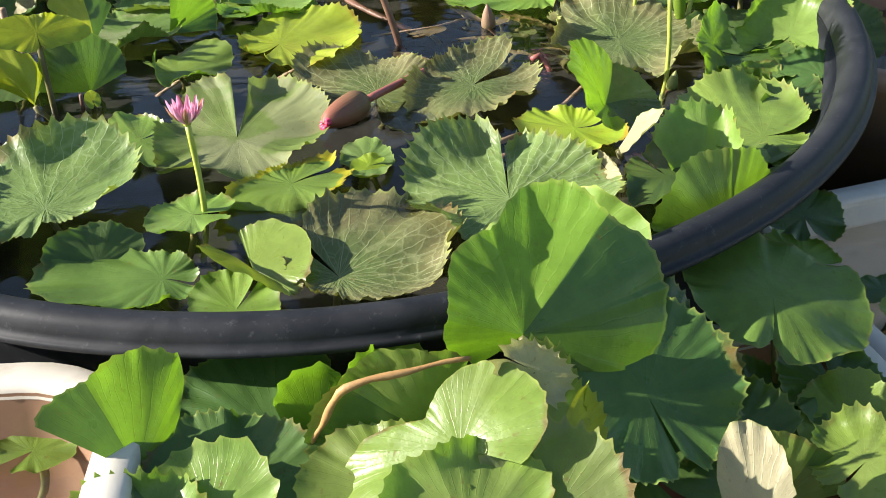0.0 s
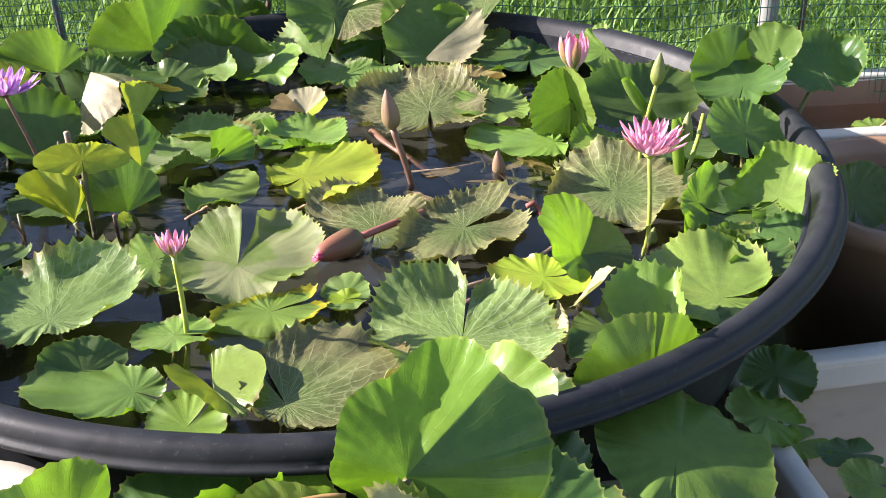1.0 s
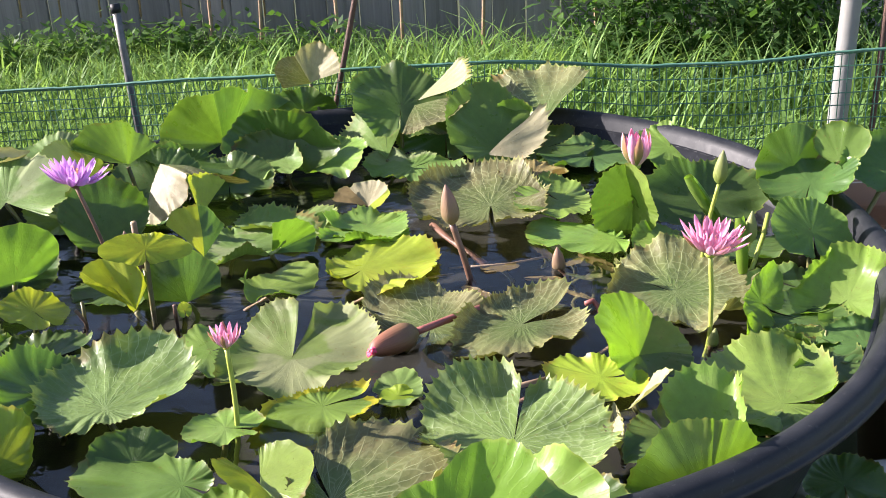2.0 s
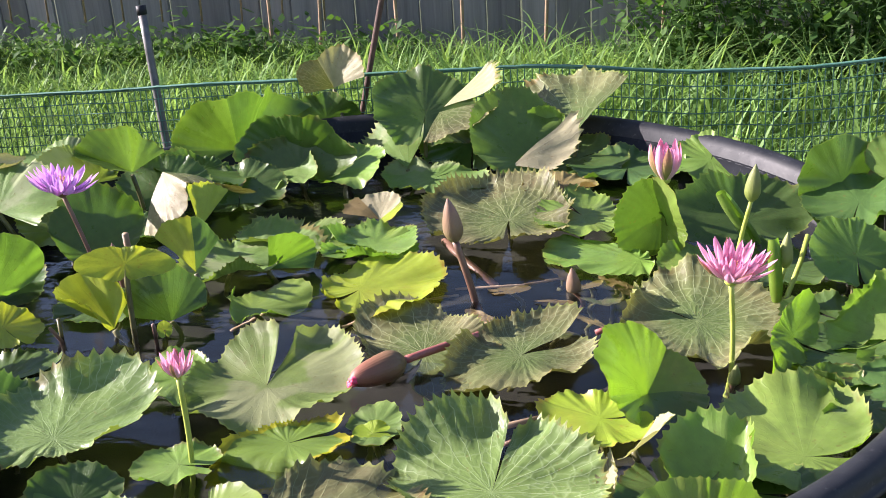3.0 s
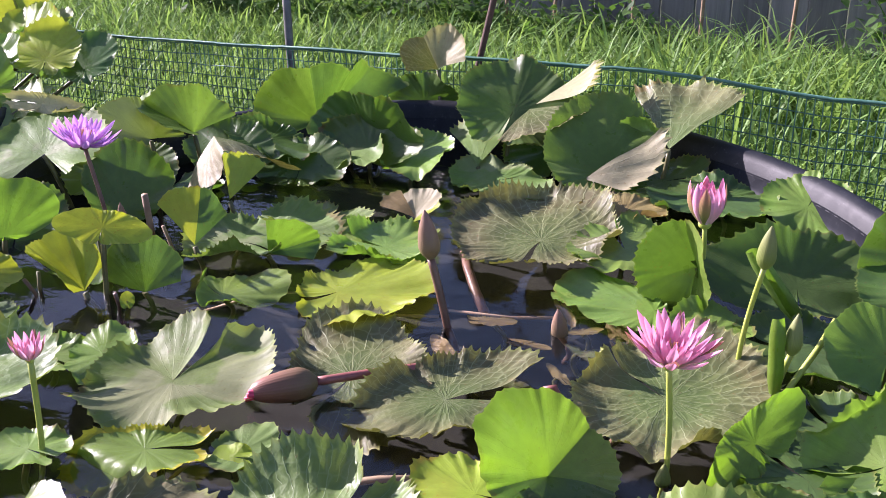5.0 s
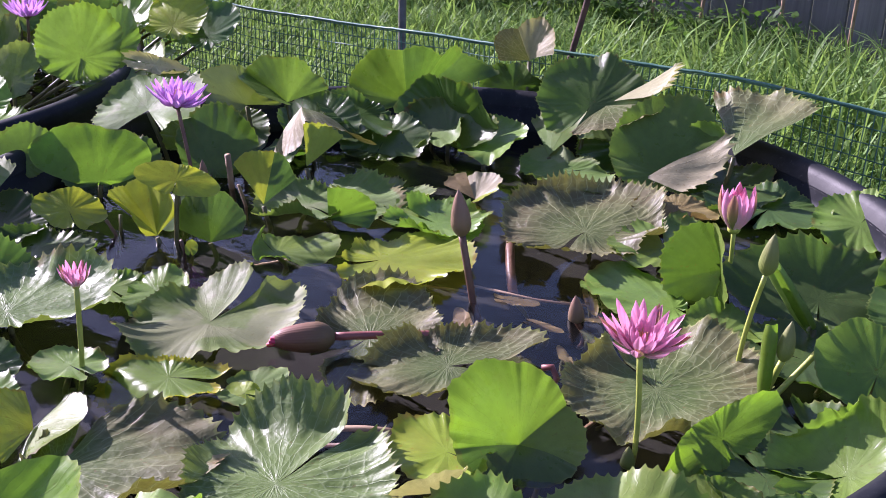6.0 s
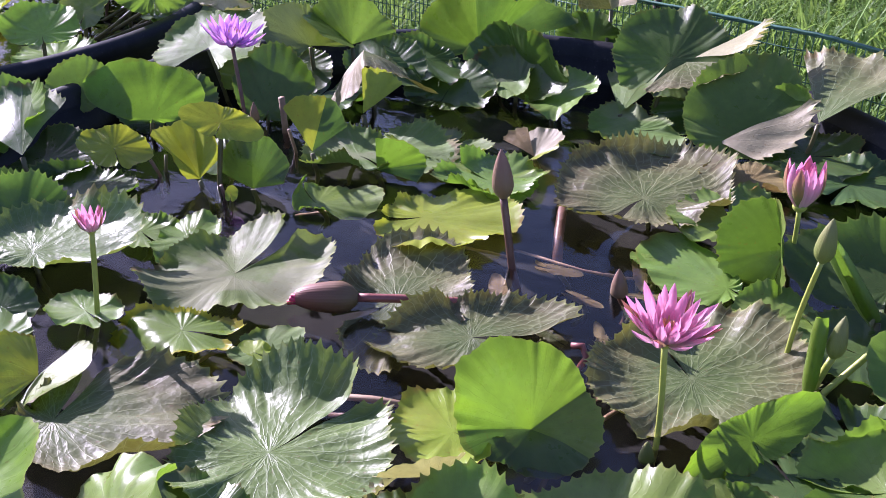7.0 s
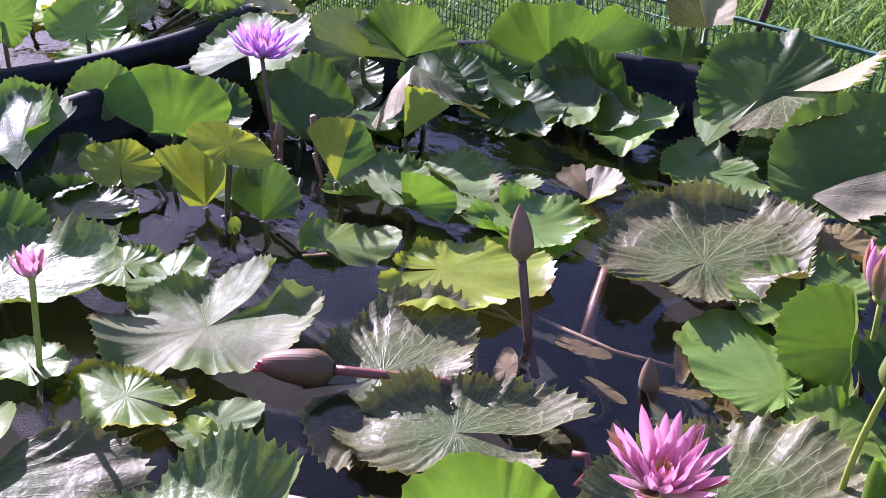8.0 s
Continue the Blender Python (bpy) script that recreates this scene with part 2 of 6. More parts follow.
def rubber():
    m = Nodes("black_plastic")
    at = m.coords()
    scuff = m.noise(14.0, 8.0, 0.7, at, 0.8)
    col = m.ramp(scuff, (0.35, (0.009, 0.010, 0.012)), (0.75, (0.028, 0.030, 0.034)))
    dust = m.ramp(m.noise(120.0, 4.0, 0.7, at), (0.60, (0, 0, 0)), (0.74, (1, 1, 1)))
    col = m.mix(m.math("MULTIPLY", dust, 0.25), col, (0.16, 0.16, 0.16))
    m.set(Base_Color=col, Roughness=m.ramp(scuff, (0.3, (0.44,) * 3), (0.7, (0.62,) * 3)))
    m.bump(m.math("ADD", m.noise(60.0, 6.0, 0.7, at), m.math("MULTIPLY", m.noise(9.0, 2.0, 0.5, at), 2.0)), 0.13, 0.003)
    m.set(Specular_IOR_Level=0.26)
    return m.mat


def cream_plastic(name, low, high):
    m = Nodes(name)
    at = m.coords()
    col = m.ramp(m.noise(5.0, 6.0, 0.65, at), (0.3, low), (0.7, high))
    dirt = m.ramp(m.noise(22.0, 6.0, 0.7, at), (0.55, (0, 0, 0)), (0.75, (1, 1, 1)))
    col = m.mix(m.math("MULTIPLY", dirt, 0.45), col, (0.30, 0.22, 0.13))
    m.set(Base_Color=col, Roughness=0.45)
    m.bump(m.noise(40.0, 4.0, 0.6, at), 0.2, 0.002)
    return m.mat


def water_material(name, scale, deep):
    m = Nodes(name)
    at = m.coords()
    m.set(Base_Color=deep, Roughness=0.03, IOR=1.33, Transmission_Weight=1.0)
    mapped = m.add("Mapping")
    mapped.inputs["Scale"].default_value = (1.0, 1.6, 1.0)
    m.link(at, mapped.inputs["Vector"])
    h = m.math("ADD", m.noise(scale, 2.0, 0.5, mapped.outputs[0], 0.4), m.math("MULTIPLY", m.noise(scale * 3.1, 2.0, 0.5, at), 0.25))
    m.bump(h, 0.35, 0.004)
    return m.mat


def plain(name, low, high, rough, scale=12.0, bump=0.3, metal=0.0):
    m = Nodes(name)
    at = m.shifted()
    m.set(Base_Color=m.ramp(m.noise(scale, 6.0, 0.65, at), (0.3, low), (0.7, high)), Roughness=rough, Metallic=metal)
    m.bump(m.noise(scale * 6, 4.0, 0.6, at), bump, 0.003)
    return m.mat


BLACK = rubber()
CREAM = cream_plastic("cream_plastic", (0.50, 0.46, 0.38), (0.62, 0.58, 0.50))
TAN = cream_plastic("tan_plastic", (0.24, 0.14, 0.085), (0.33, 0.205, 0.13))
WATER_MAT = water_material("tub_water", 26.0, (0.42, 0.43, 0.40))
TRAY_WATER = water_material("tray_water", 14.0, (0.55, 0.60, 0.60))
SILT = plain("silt", (0.012, 0.012, 0.010), (0.03, 0.028, 0.022), 0.9, 9.0)
NET = plain("green_netting", (0.060, 0.165, 0.115), (0.115, 0.26, 0.185), 0.38, 40.0, 0.1)
PIPE = plain("grey_pipe", (0.19, 0.19, 0.18), (0.27, 0.27, 0.255), 0.4, 8.0, 0.1)
RUST = plain("rusty_steel", (0.06, 0.035, 0.028), (0.13, 0.07, 0.05), 0.75, 60.0, 0.6)
GALV = plain("dull_steel", (0.10, 0.10, 0.095), (0.18, 0.175, 0.165), 0.5, 40.0, 0.3, 0.3)
EARTH = plain("earth", (0.03, 0.045, 0.014), (0.075, 0.085, 0.03), 0.95, 6.0, 0.8)


def wood_grey():
    m = Nodes("weathered_wood")
    mapped = m.add("Mapping")
    mapped.inputs["Scale"].default_value = (30.0, 30.0, 1.5)
    m.link(m.shifted(), mapped.inputs["Vector"])
    grain = m.noise(1.0, 8.0, 0.65, mapped.outputs[0], 0.6)
    col = m.ramp(grain, (0.25, (0.13, 0.122, 0.118)), (0.75, (0.27, 0.252, 0.242)))
    tone = m.math("ADD", 0.75, m.math("MULTIPLY", m.add("ObjectInfo").outputs["Random"], 0.5))
    scaled = m.add("HueSaturation")
    m.link(col, scaled.inputs["Color"])
    m.link(tone, scaled.inputs["Value"])
    m.set(Base_Color=scaled.outputs[0], Roughness=0.85)
    m.bump(grain, 0.6, 0.004)
    return m.mat


WOOD = wood_grey()


def blade_material(name, low, high, through_col):
    m = Nodes(name)
    rnd = m.add("NewGeometry").outputs["Random Per Island"]
    col = m.ramp(rnd, (0.0, low), (0.6, high), (1.0, tuple(min(1, c * 1.5) for c in high)))
    m.set(Base_Color=col, Roughness=0.55)
    m.bsdf.inputs["Specular IOR Level"].default_value = 0.22
    shine = m.add("BsdfTranslucent")
    shine.inputs["Color"].default_value = (*through_col, 1)
    both = m.add("MixShader")
    both.inputs[0].default_value = 0.38
    m.link(m.bsdf.outputs[0], both.inputs[1])
    m.link(shine.outputs[0], both.inputs[2])
    m.link(both.outputs[0], m.out.inputs["Surface"])
    return m.mat


GRASS = blade_material("grass_blade", (0.045, 0.105, 0.022), (0.180, 0.300, 0.085), (0.31, 0.49, 0.09))
WEED = blade_material("weed_leaf", (0.035, 0.085, 0.022), (0.07, 0.13, 0.035), (0.12, 0.26, 0.03))


# ---- builders ----
def part(name, bm, material, parent=None, label="", smooth=True):
    """Link a bmesh as one mesh object under a thing or under a part."""
    me = bpy.data.meshes.new(name)
    bm.to_mesh(me)
    bm.free()
    return part_of(name, me, material, parent, label, smooth)


def part_of(name, me, material, parent=None, label="", smooth=True):
    if smooth:
        me.polygons.foreach_set("use_smooth", [True] * len(me.polygons))
    me.materials.append(material)
    ob = new(name, me)
    ob.parent = parent
    return tagged(ob, label)


def thing(name, m, label, category, group="", kind=""):
    ob = new(name)
    ob.matrix_basis = m
    ob.empty_display_size = 0.05
    return tagged(ob, label, category, group, kind)


def tube_bm(points, radii, sides=10, bm=None):
    """A round tube along points, with capped ends."""
    bm = bm or bmesh.new()
    pts = [Vector(p) for p in points]
    rings = []
    side = None
    for i, p in enumerate(pts):
        way = (pts[min(i + 1, len(pts) - 1)] - pts[max(i - 1, 0)]).normalized()
        side = way.orthogonal() if side is None else (side - way * side.dot(way))
        side.normalize()
        up = way.cross(side)
        r = radii[i] if isinstance(radii, (list, tuple)) else radii
        rings.append([bm.verts.new(p + r * (math.cos(a) * side + math.sin(a) * up)) for a in (2 * math.pi * k / sides for k in range(sides))])
    for a, b in zip(rings, rings[1:]):
        for k in range(sides):
            bm.faces.new((a[k], a[(k + 1) % sides], b[(k + 1) % sides], b[k]))
    bm.faces.new(rings[0][::-1])
    bm.faces.new(rings[-1])
    return bm


def arc(a, b, sag, n=9, side=(0, 0, 1)):
    """Points from a to b on a shallow bow."""
    a, b, s = Vector(a), Vector(b), Vector(side)
    return [a.lerp(b, i / (n - 1)) + s * sag * math.sin(math.pi * i / (n - 1)) for i in range(n)]


def lathe_bm(profile, steps=160):
    bm = bmesh.new()
    rings = []
    for k in range(steps):
        a = 2 * math.pi * k / steps
        rings.append([bm.verts.new((r * math.cos(a), r * math.sin(a), z)) for r, z in profile])
    for k in range(steps):
        a, b = rings[k], rings[(k + 1) % steps]
        for i in range(len(profile) - 1):
            bm.faces.new((a[i], b[i], b[i + 1], a[i + 1]))
    return bm


def box_bm(x0, y0, z0, x1, y1, z1, bevel=0.0, bm=None):
    one = bmesh.new()
    bmesh.ops.create_cube(one, size=1.0)
    for v in one.verts:
        v.co = Vector(((x0 + x1) / 2 + v.co.x * (x1 - x0), (y0 + y1) / 2 + v.co.y * (y1 - y0), (z0 + z1) / 2 + v.co.z * (z1 - z0)))
    if bevel:
        bmesh.ops.bevel(one, geom=one.edges[:], offset=bevel, segments=2, affect="EDGES")
    return one


def turned(along, normal):
    """Euler degrees that lay local x along one way and local z along a normal."""
    x, n = Vector(along).normalized(), Vector(normal).normalized()
    n = (n - x * n.dot(x)).normalized()
    return tuple(math.degrees(a) for a in Matrix((x, n.cross(x), n)).transposed().to_euler())


pad_count = 0


def blade_mesh(rng, size, off=(0, 0), notch=90, gap=9, teeth=0.034, tooth=0.0085, cup=0.0, wave=0.035, pleat=0.0003, bends=(), lift=0.0, curl=24, ends_cut=0.22):
    """A pad's blade round its stalk's top. size: half axes of the blade, whose middle lies off from the stalk; notch: the way of the slit, gap degrees wide;
    bends: (way in degrees, start, angle, radius) of rolled-up or rolled-down sides."""
    a, b = size
    cx, cy = off
    bends = list(bends)
    for _ in range(2):
        way = rng.uniform(0, 360)
        reach = math.hypot(a * math.cos(radians(way)), b * math.sin(radians(way))) + cx * math.cos(radians(way)) + cy * math.sin(radians(way))
        bends.append((way, reach * rng.uniform(0.62, 0.85), curl * rng.uniform(0.5, 1.2), 0.02))
    ph = [rng.uniform(0, 6.28) for _ in range(5)]
    round_about = math.pi * (3 * (a + b) - math.sqrt((3 * a + b) * (a + 3 * b)))
    count = max(8, int(round_about * (360 - gap) / 360 / tooth))
    n = count * 4
    rows = (0.0, 0.1, 0.22, 0.34, 0.46, 0.58, 0.69, 0.79, 0.88, 0.95, 1.0)
    m_last = len(rows) - 1
    start, sweep = radians(notch + gap / 2), radians(360 - gap)
    verts, uvs, faces = [], [], []
    for i in range(n + 1):
        th = start + sweep * i / n
        c, s = math.cos(th), math.sin(th)
        qa = (c / a) ** 2 + (s / b) ** 2
        qb = -2 * (c * cx / a**2 + s * cy / b**2)
        qc = (cx / a) ** 2 + (cy / b) ** 2 - 1
        r = (-qb + math.sqrt(max(qb * qb - 4 * qa * qc, 0))) / (2 * qa)
        r *= 1 + 0.02 * math.sin(2 * th + ph[0]) + 0.025 * math.sin(3 * th + ph[1]) + 0.018 * math.sin(7 * th + ph[2]) + 0.06 * noise.noise((2.2 * c + ph[3], 2.2 * s, ph[4]))
        ends = min(i, n - i) / n * sweep
        r *= 1 - ends_cut * math.exp(-(ends / 0.11) ** 2)
        k = i % 4
        bite = teeth * (0.7 + 0.6 * rng.random())
        r *= 1 + (bite if k == 2 else 0.35 * bite if k == 1 else -0.1 * bite)
        for j, f in enumerate(rows):
            ff = f if j < len(rows) - 1 else 1.0
            x, y = r * ff * c, r * ff * s
            if j < len(rows) - 1:
                x, y = x / (1 + (bite if k == 2 else 0.35 * bite if k == 1 else 0)), y / (1 + (bite if k == 2 else 0.35 * bite if k == 1 else 0))
            mean = (a + b) / 2
            z = cup * mean * f * f + wave * mean * f**3 * (math.sin(3 * th + ph[3]) + 0.6 * math.sin(5 * th + ph[4]))
            z += pleat * f * math.cos(i * 2 * math.pi / 8 + 2.5 * noise.noise((th * 2.0, ph[1], 1.7))) * (0.5 + 0.9 * noise.noise((th * 2.6, ph[0], 4.1))) * (0.1 + 1.7 * f**3)
            z += 1.6 * teeth * mean * f**7
            z += mean * 0.10 * f * noise.noise((x * 20 + ph[0] * 9, y * 20, ph[1])) + mean * 0.14 * f**3 * noise.noise((th * 2.5, ph[2], ph[3])) + mean * 0.05 * f**5 * noise.noise((th * 9.0, ph[3], ph[2]))
            z += 0.05 * mean * f * f * noise.noise((th * 4.5, ph[4], ph[0]))
            z += lift * mean * math.exp(-(ends / 0.5) ** 2) * f**1.5
            if j == m_last and k == 2:
                z += teeth * mean * 0.5
            p = Vector((x, y, z))
            q = Vector((x, y, z))
            for way, far, angle, radius in bends:
                d = Vector((math.cos(radians(way)), math.sin(radians(way)), 0))
                over = p.x * d.x + p.y * d.y - far
                if over <= 0:
                    continue
                full = abs(radians(angle))
                t = min(over / radius, full)
                rest = over - t * radius
                along = radius * math.sin(t) + rest * math.cos(t)
                high = radius * (1 - math.cos(t)) + rest * math.sin(t)
                sign = 1 if angle > 0 else -1
                q += d * (along - over) - d * (sign * p.z * math.sin(t)) + Vector((0, 0, sign * high + p.z * (math.cos(t) - 1)))
            verts.append(q)
            uvs.append((i / n * sweep / 6.2832, f))
    m = len(rows)
    for i in range(n):
        for j in range(m - 1):
            faces.append((i * m + j, (i + 1) * m + j, (i + 1) * m + j + 1, i * m + j + 1) if j else (i * m, (i + 1) * m + 1, i * m + 1))
    faces = [f if len(f) == 4 else (f[0], f[2], f[1])[::-1] for f in faces]
    me = bpy.data.meshes.new("blade")
    me.from_pydata(verts, [], faces)
    layer = me.uv_layers.new(name="UVMap")
    loop_verts = np.zeros(len(me.loops), dtype=np.int32)
    me.loops.foreach_get("vertex_index", loop_verts)
    layer.data.foreach_set("uv", np.array(uvs, dtype=np.float32)[loop_verts].ravel())
    return me


def lily_pad(kind, at, turn=(0, 0, 0), size=(0.1, 0.09), foot=None, stalk="dim", group="pads in the round tub", label="", name="lily_pad", **shape):
    """One water-lily pad. at: where the stalk meets the blade; turn: Euler degrees; foot: where its stalk stands."""
    global pad_count
    pad_count += 1
    rng = random.Random(pad_count * 7 + 3)
    me = blade_mesh(rng, size, **shape)
    world_at = pose(*at, *turn)
    words = {"green": "fresh green", "bright": "bright green", "dim": "mid-green", "yellow": "yellow-green", "dark": "deep green", "olive": "olive-brown veined", "pale": "pale dusty green", "veined": "grey-green pale-veined", "edged": "yellow-edged green", "brown": "withered brown", "straw": "straw-coloured dry"}[kind]
    pad = thing(name, world_at, label or f"{words} water-lily pad with toothed edge floating on water", "lily pad", group)
    part_of("blade", me, LEAF[kind], pad)
    add_stalk(pad, foot or (at[0] + rng.uniform(-0.02, 0.02), at[1] + rng.uniform(-0.02, 0.02), 0.405), stalk)
    return pad


def add_stalk(pad, foot, stalk):
    low = pad.matrix_basis.inverted() @ Vector(foot)
    part("stalk", tube_bm(arc(Vector((0, 0, -0.003)), low, 0.012, 9, (1, 0, 0)), 0.0038, 8), STALK[stalk], pad)


def folded_pad(at, halves, label, foot=None, stalk="dim", group="pads in the round tub"):
    """A creased pad. halves: (kind, one corner, other corner, shape) of each lobe, whose face looks to where the corners run counter-clockwise.
    Lobes that share a corner run on as one blade."""
    global pad_count
    pad_count += 1
    rng = random.Random(pad_count * 7 + 3)
    pad = thing("lily_pad", pose(*at), label, "lily pad", group)
    add_lobes(pad, rng, at, halves)
    add_stalk(pad, foot or (at[0], at[1], 0.405), stalk)
    return pad


def add_lobes(pad, rng, hub, halves):
    """Fan-shaped lobes round a hub; those that share a corner are joined into one blade."""
    left = list(halves)
    while left:
        run = [left.pop(0)]
        grown = True
        while grown:
            grown = False
            for lobe in left:
                if lobe[1] == run[-1][2]:
                    run.append(lobe)
                elif lobe[2] == run[0][1]:
                    run.insert(0, lobe)
                else:
                    continue
                left.remove(lobe)
                grown = True
                break
        ob = part_of("blade", fan_mesh(rng, hub, run), LEAF[run[0][0]], pad)
        slots = [run[0][0]]
        for kind, *_ in run:
            if kind not in slots:
                slots.append(kind)
                ob.data.materials.append(LEAF[kind])
        which = ob.data.attributes["lobe"].data
        for poly, mark in zip(ob.data.polygons, which):
            poly.material_index = slots.index(run[mark.value][0])
        ob.matrix_basis = pad.matrix_basis.inverted() @ Matrix.Translation(hub)


def swing(a, b, c):
    """The way in which a smooth line from a over b to c passes b, scaled to its second stretch."""
    p, q = max((b - a).length, 1e-4), max((c - b).length, 1e-4)
    return ((b - a) / p * q + (c - b) / q * p) / (p + q) * q


def fan_mesh(rng, hub, run):
    """One blade through a run of corners round a hub: arcs between the corners, a toothed and slightly waved margin."""
    hub = Vector(hub)
    closed = len(run) > 2 and run[0][1] == run[-1][2]
    rays = [Vector(run[0][1]) - hub] + [Vector(lobe[2]) - hub for lobe in run]
    faces_to = [rays[k].cross(rays[k + 1]).normalized() for k in range(len(run))]
    rows = (0.0, 0.1, 0.22, 0.34, 0.46, 0.58, 0.69, 0.79, 0.88, 0.95, 1.0)
    m = len(rows)
    ph, bow = rng.uniform(0, 50), rng.uniform(0.02, 0.06)
    verts, uvs, faces, marks = [], [], [], []
    turn, column, total = rng.random(), 0, []
    for k, (kind, one, two, shape) in enumerate(run):
        u, v = rays[k], rays[k + 1]
        angle = u.angle(v)
        teeth, tooth, wave = shape.get("teeth", 0.03), shape.get("tooth", 0.0095), shape.get("wave", 0.02)
        cup, pleat = shape.get("cup", 0.0), shape.get("pleat", 0.0)
        n = max(3, int(angle * (u.length + v.length) / 2 / tooth)) * 4
        before = faces_to[k - 1] if k or closed else faces_to[k]
        after = faces_to[(k + 1) % len(run)] if k + 1 < len(run) or closed else faces_to[k]
        last = k == len(run) - 1
        one_d, two_d = u.normalized(), v.normalized()
        lead = trail = two_d - one_d
        if (k or closed) and before.angle(faces_to[k]) < 1.25 and not shape.get("crease"):
            lead = swing(rays[k - 1 if k else len(run) - 1].normalized(), one_d, two_d)
        if (not last or closed) and after.angle(faces_to[k]) < 1.25 and not run[(k + 1) % len(run)][3].get("crease"):
            trail = -swing(rays[k + 2 if not last else 1].normalized(), two_d, one_d)
        for i in range(n + (1 if last and not closed else 0)):
            t = i / n
            d = (one_d * (2 * t**3 - 3 * t**2 + 1) + lead * (t**3 - 2 * t**2 + t) + two_d * (3 * t**2 - 2 * t**3) + trail * (t**3 - t**2)).normalized()
            # the length eases from corner to corner and bulges a little between them
            ease = t * t * (3 - 2 * t)
            r = u.length * (1 - ease) + v.length * ease
            r *= 1 + 0.05 * math.sin(math.pi * t) * min(1.0, angle) + 0.05 * noise.noise((d.x * 3 + ph, d.y * 3, d.z * 3)) + 0.02 * noise.noise((d.x * 11, d.y * 11 + ph, d.z * 11))
            side = faces_to[k] + (before - faces_to[k]) * max(0, 0.5 - 2 * t) + (after - faces_to[k]) * max(0, 2 * t - 1.5)
            side.normalize()
            bite = teeth * (0.7 + 0.6 * rng.random())
            q = i % 4
            jag = 1 + (bite if q == 2 else 0.35 * bite if q == 1 else -0.1 * bite)
            for j, f in enumerate(rows):
                p = d * (r * f * (jag if j == m - 1 else 1))
                out = wave * r * f**3 * 2.4 * noise.noise((d.x * 2.2, d.y * 2.2 + ph, d.z * 2.2 + 3))
                out += bow * r * math.sin(math.pi * f) + 0.03 * r * f * f * noise.noise((turn * 9 + t * angle * 4, ph, 7.7))
                out += cup * r * f * f + 0.10 * r * f * noise.noise((p.x * 15 + ph, p.y * 15, p.z * 15)) + 1.4 * teeth * r * f**7 + 0.05 * r * f**5 * noise.noise((turn * 40 + t * angle * 8, ph, 2.2))
                out += pleat * math.cos(column * 2 * math.pi / 8 + 2.5 * noise.noise((column * 0.03, ph, 0))) * 1.6 * f**5
                verts.append(p + side * out)
                uvs.append((turn + angle * t / 6.2832, f))
            total.append(k)
            column += 1
        turn += angle / 6.2832
    count = len(total)
    for i in range(count if closed else count - 1):
        e = (i + 1) % count
        for j in range(m - 1):
            faces.append((i * m + j, e * m + j, e * m + j + 1, i * m + j + 1) if j else (i * m, e * m + 1, i * m + 1))
            marks.append(total[i])
    faces = [f if len(f) == 4 else (f[0], f[2], f[1])[::-1] for f in faces]
    me = bpy.data.meshes.new("blade")
    me.from_pydata(verts, [], faces)
    layer = me.uv_layers.new(name="UVMap")
    loop_verts = np.zeros(len(me.loops), dtype=np.int32)
    me.loops.foreach_get("vertex_index", loop_verts)
    layer.data.foreach_set("uv", np.array(uvs, dtype=np.float32)[loop_verts].ravel())
    me.attributes.new("lobe", "INT", "FACE").data.foreach_set("value", marks)
    return me


def rolled_pad(kind, low, top, radius, label, turns=1.35, stalk="dim"):
    """A young pad still rolled lengthwise, from its foot to its tip."""
    low, top = Vector(low), Vector(top)
    axis = top - low
    m = Matrix.Translation(low) @ axis.to_track_quat("Z", "Y").to_matrix().to_4x4()
    pad = thing("rolled_lily_pad", m, label, "lily pad", "pads in the round tub")
    rows, cols = 14, 28
    verts, faces, uvs = [], [], []
    for i in range(rows + 1):
        f = i / rows
        r = radius * (0.45 + 0.75 * math.sin(math.pi * (0.12 + 0.76 * f)) ** 0.8) * (1 + 0.06 * math.sin(9 * f))
        for j in range(cols + 1):
            a = 2 * math.pi * turns * j / cols + 0.5 * f
            k = r * (0.45 + 0.55 * j / cols)
            verts.append((k * math.cos(a), k * math.sin(a), f * axis.length + 0.10 * axis.length * (j / cols - 0.5) * f))
            uvs.append((0.2 * j / cols, 0.2 + 0.75 * f))
    for i in range(rows):
        for j in range(cols):
            p = i * (cols + 1) + j
            faces.append((p, p + 1, p + cols + 2, p + cols + 1))
    me = bpy.data.meshes.new("blade")
    me.from_pydata(verts, [], faces)
    layer = me.uv_layers.new(name="UVMap")
    loop_verts = np.zeros(len(me.loops), dtype=np.int32)
    me.loops.foreach_get("vertex_index", loop_verts)
    layer.data.foreach_set("uv", np.array(uvs, dtype=np.float32)[loop_verts].ravel())
    part_of("blade", me, LEAF[kind], pad)
    add_stalk(pad, (low.x + 0.01, low.y, 0.405), stalk)
    return pad


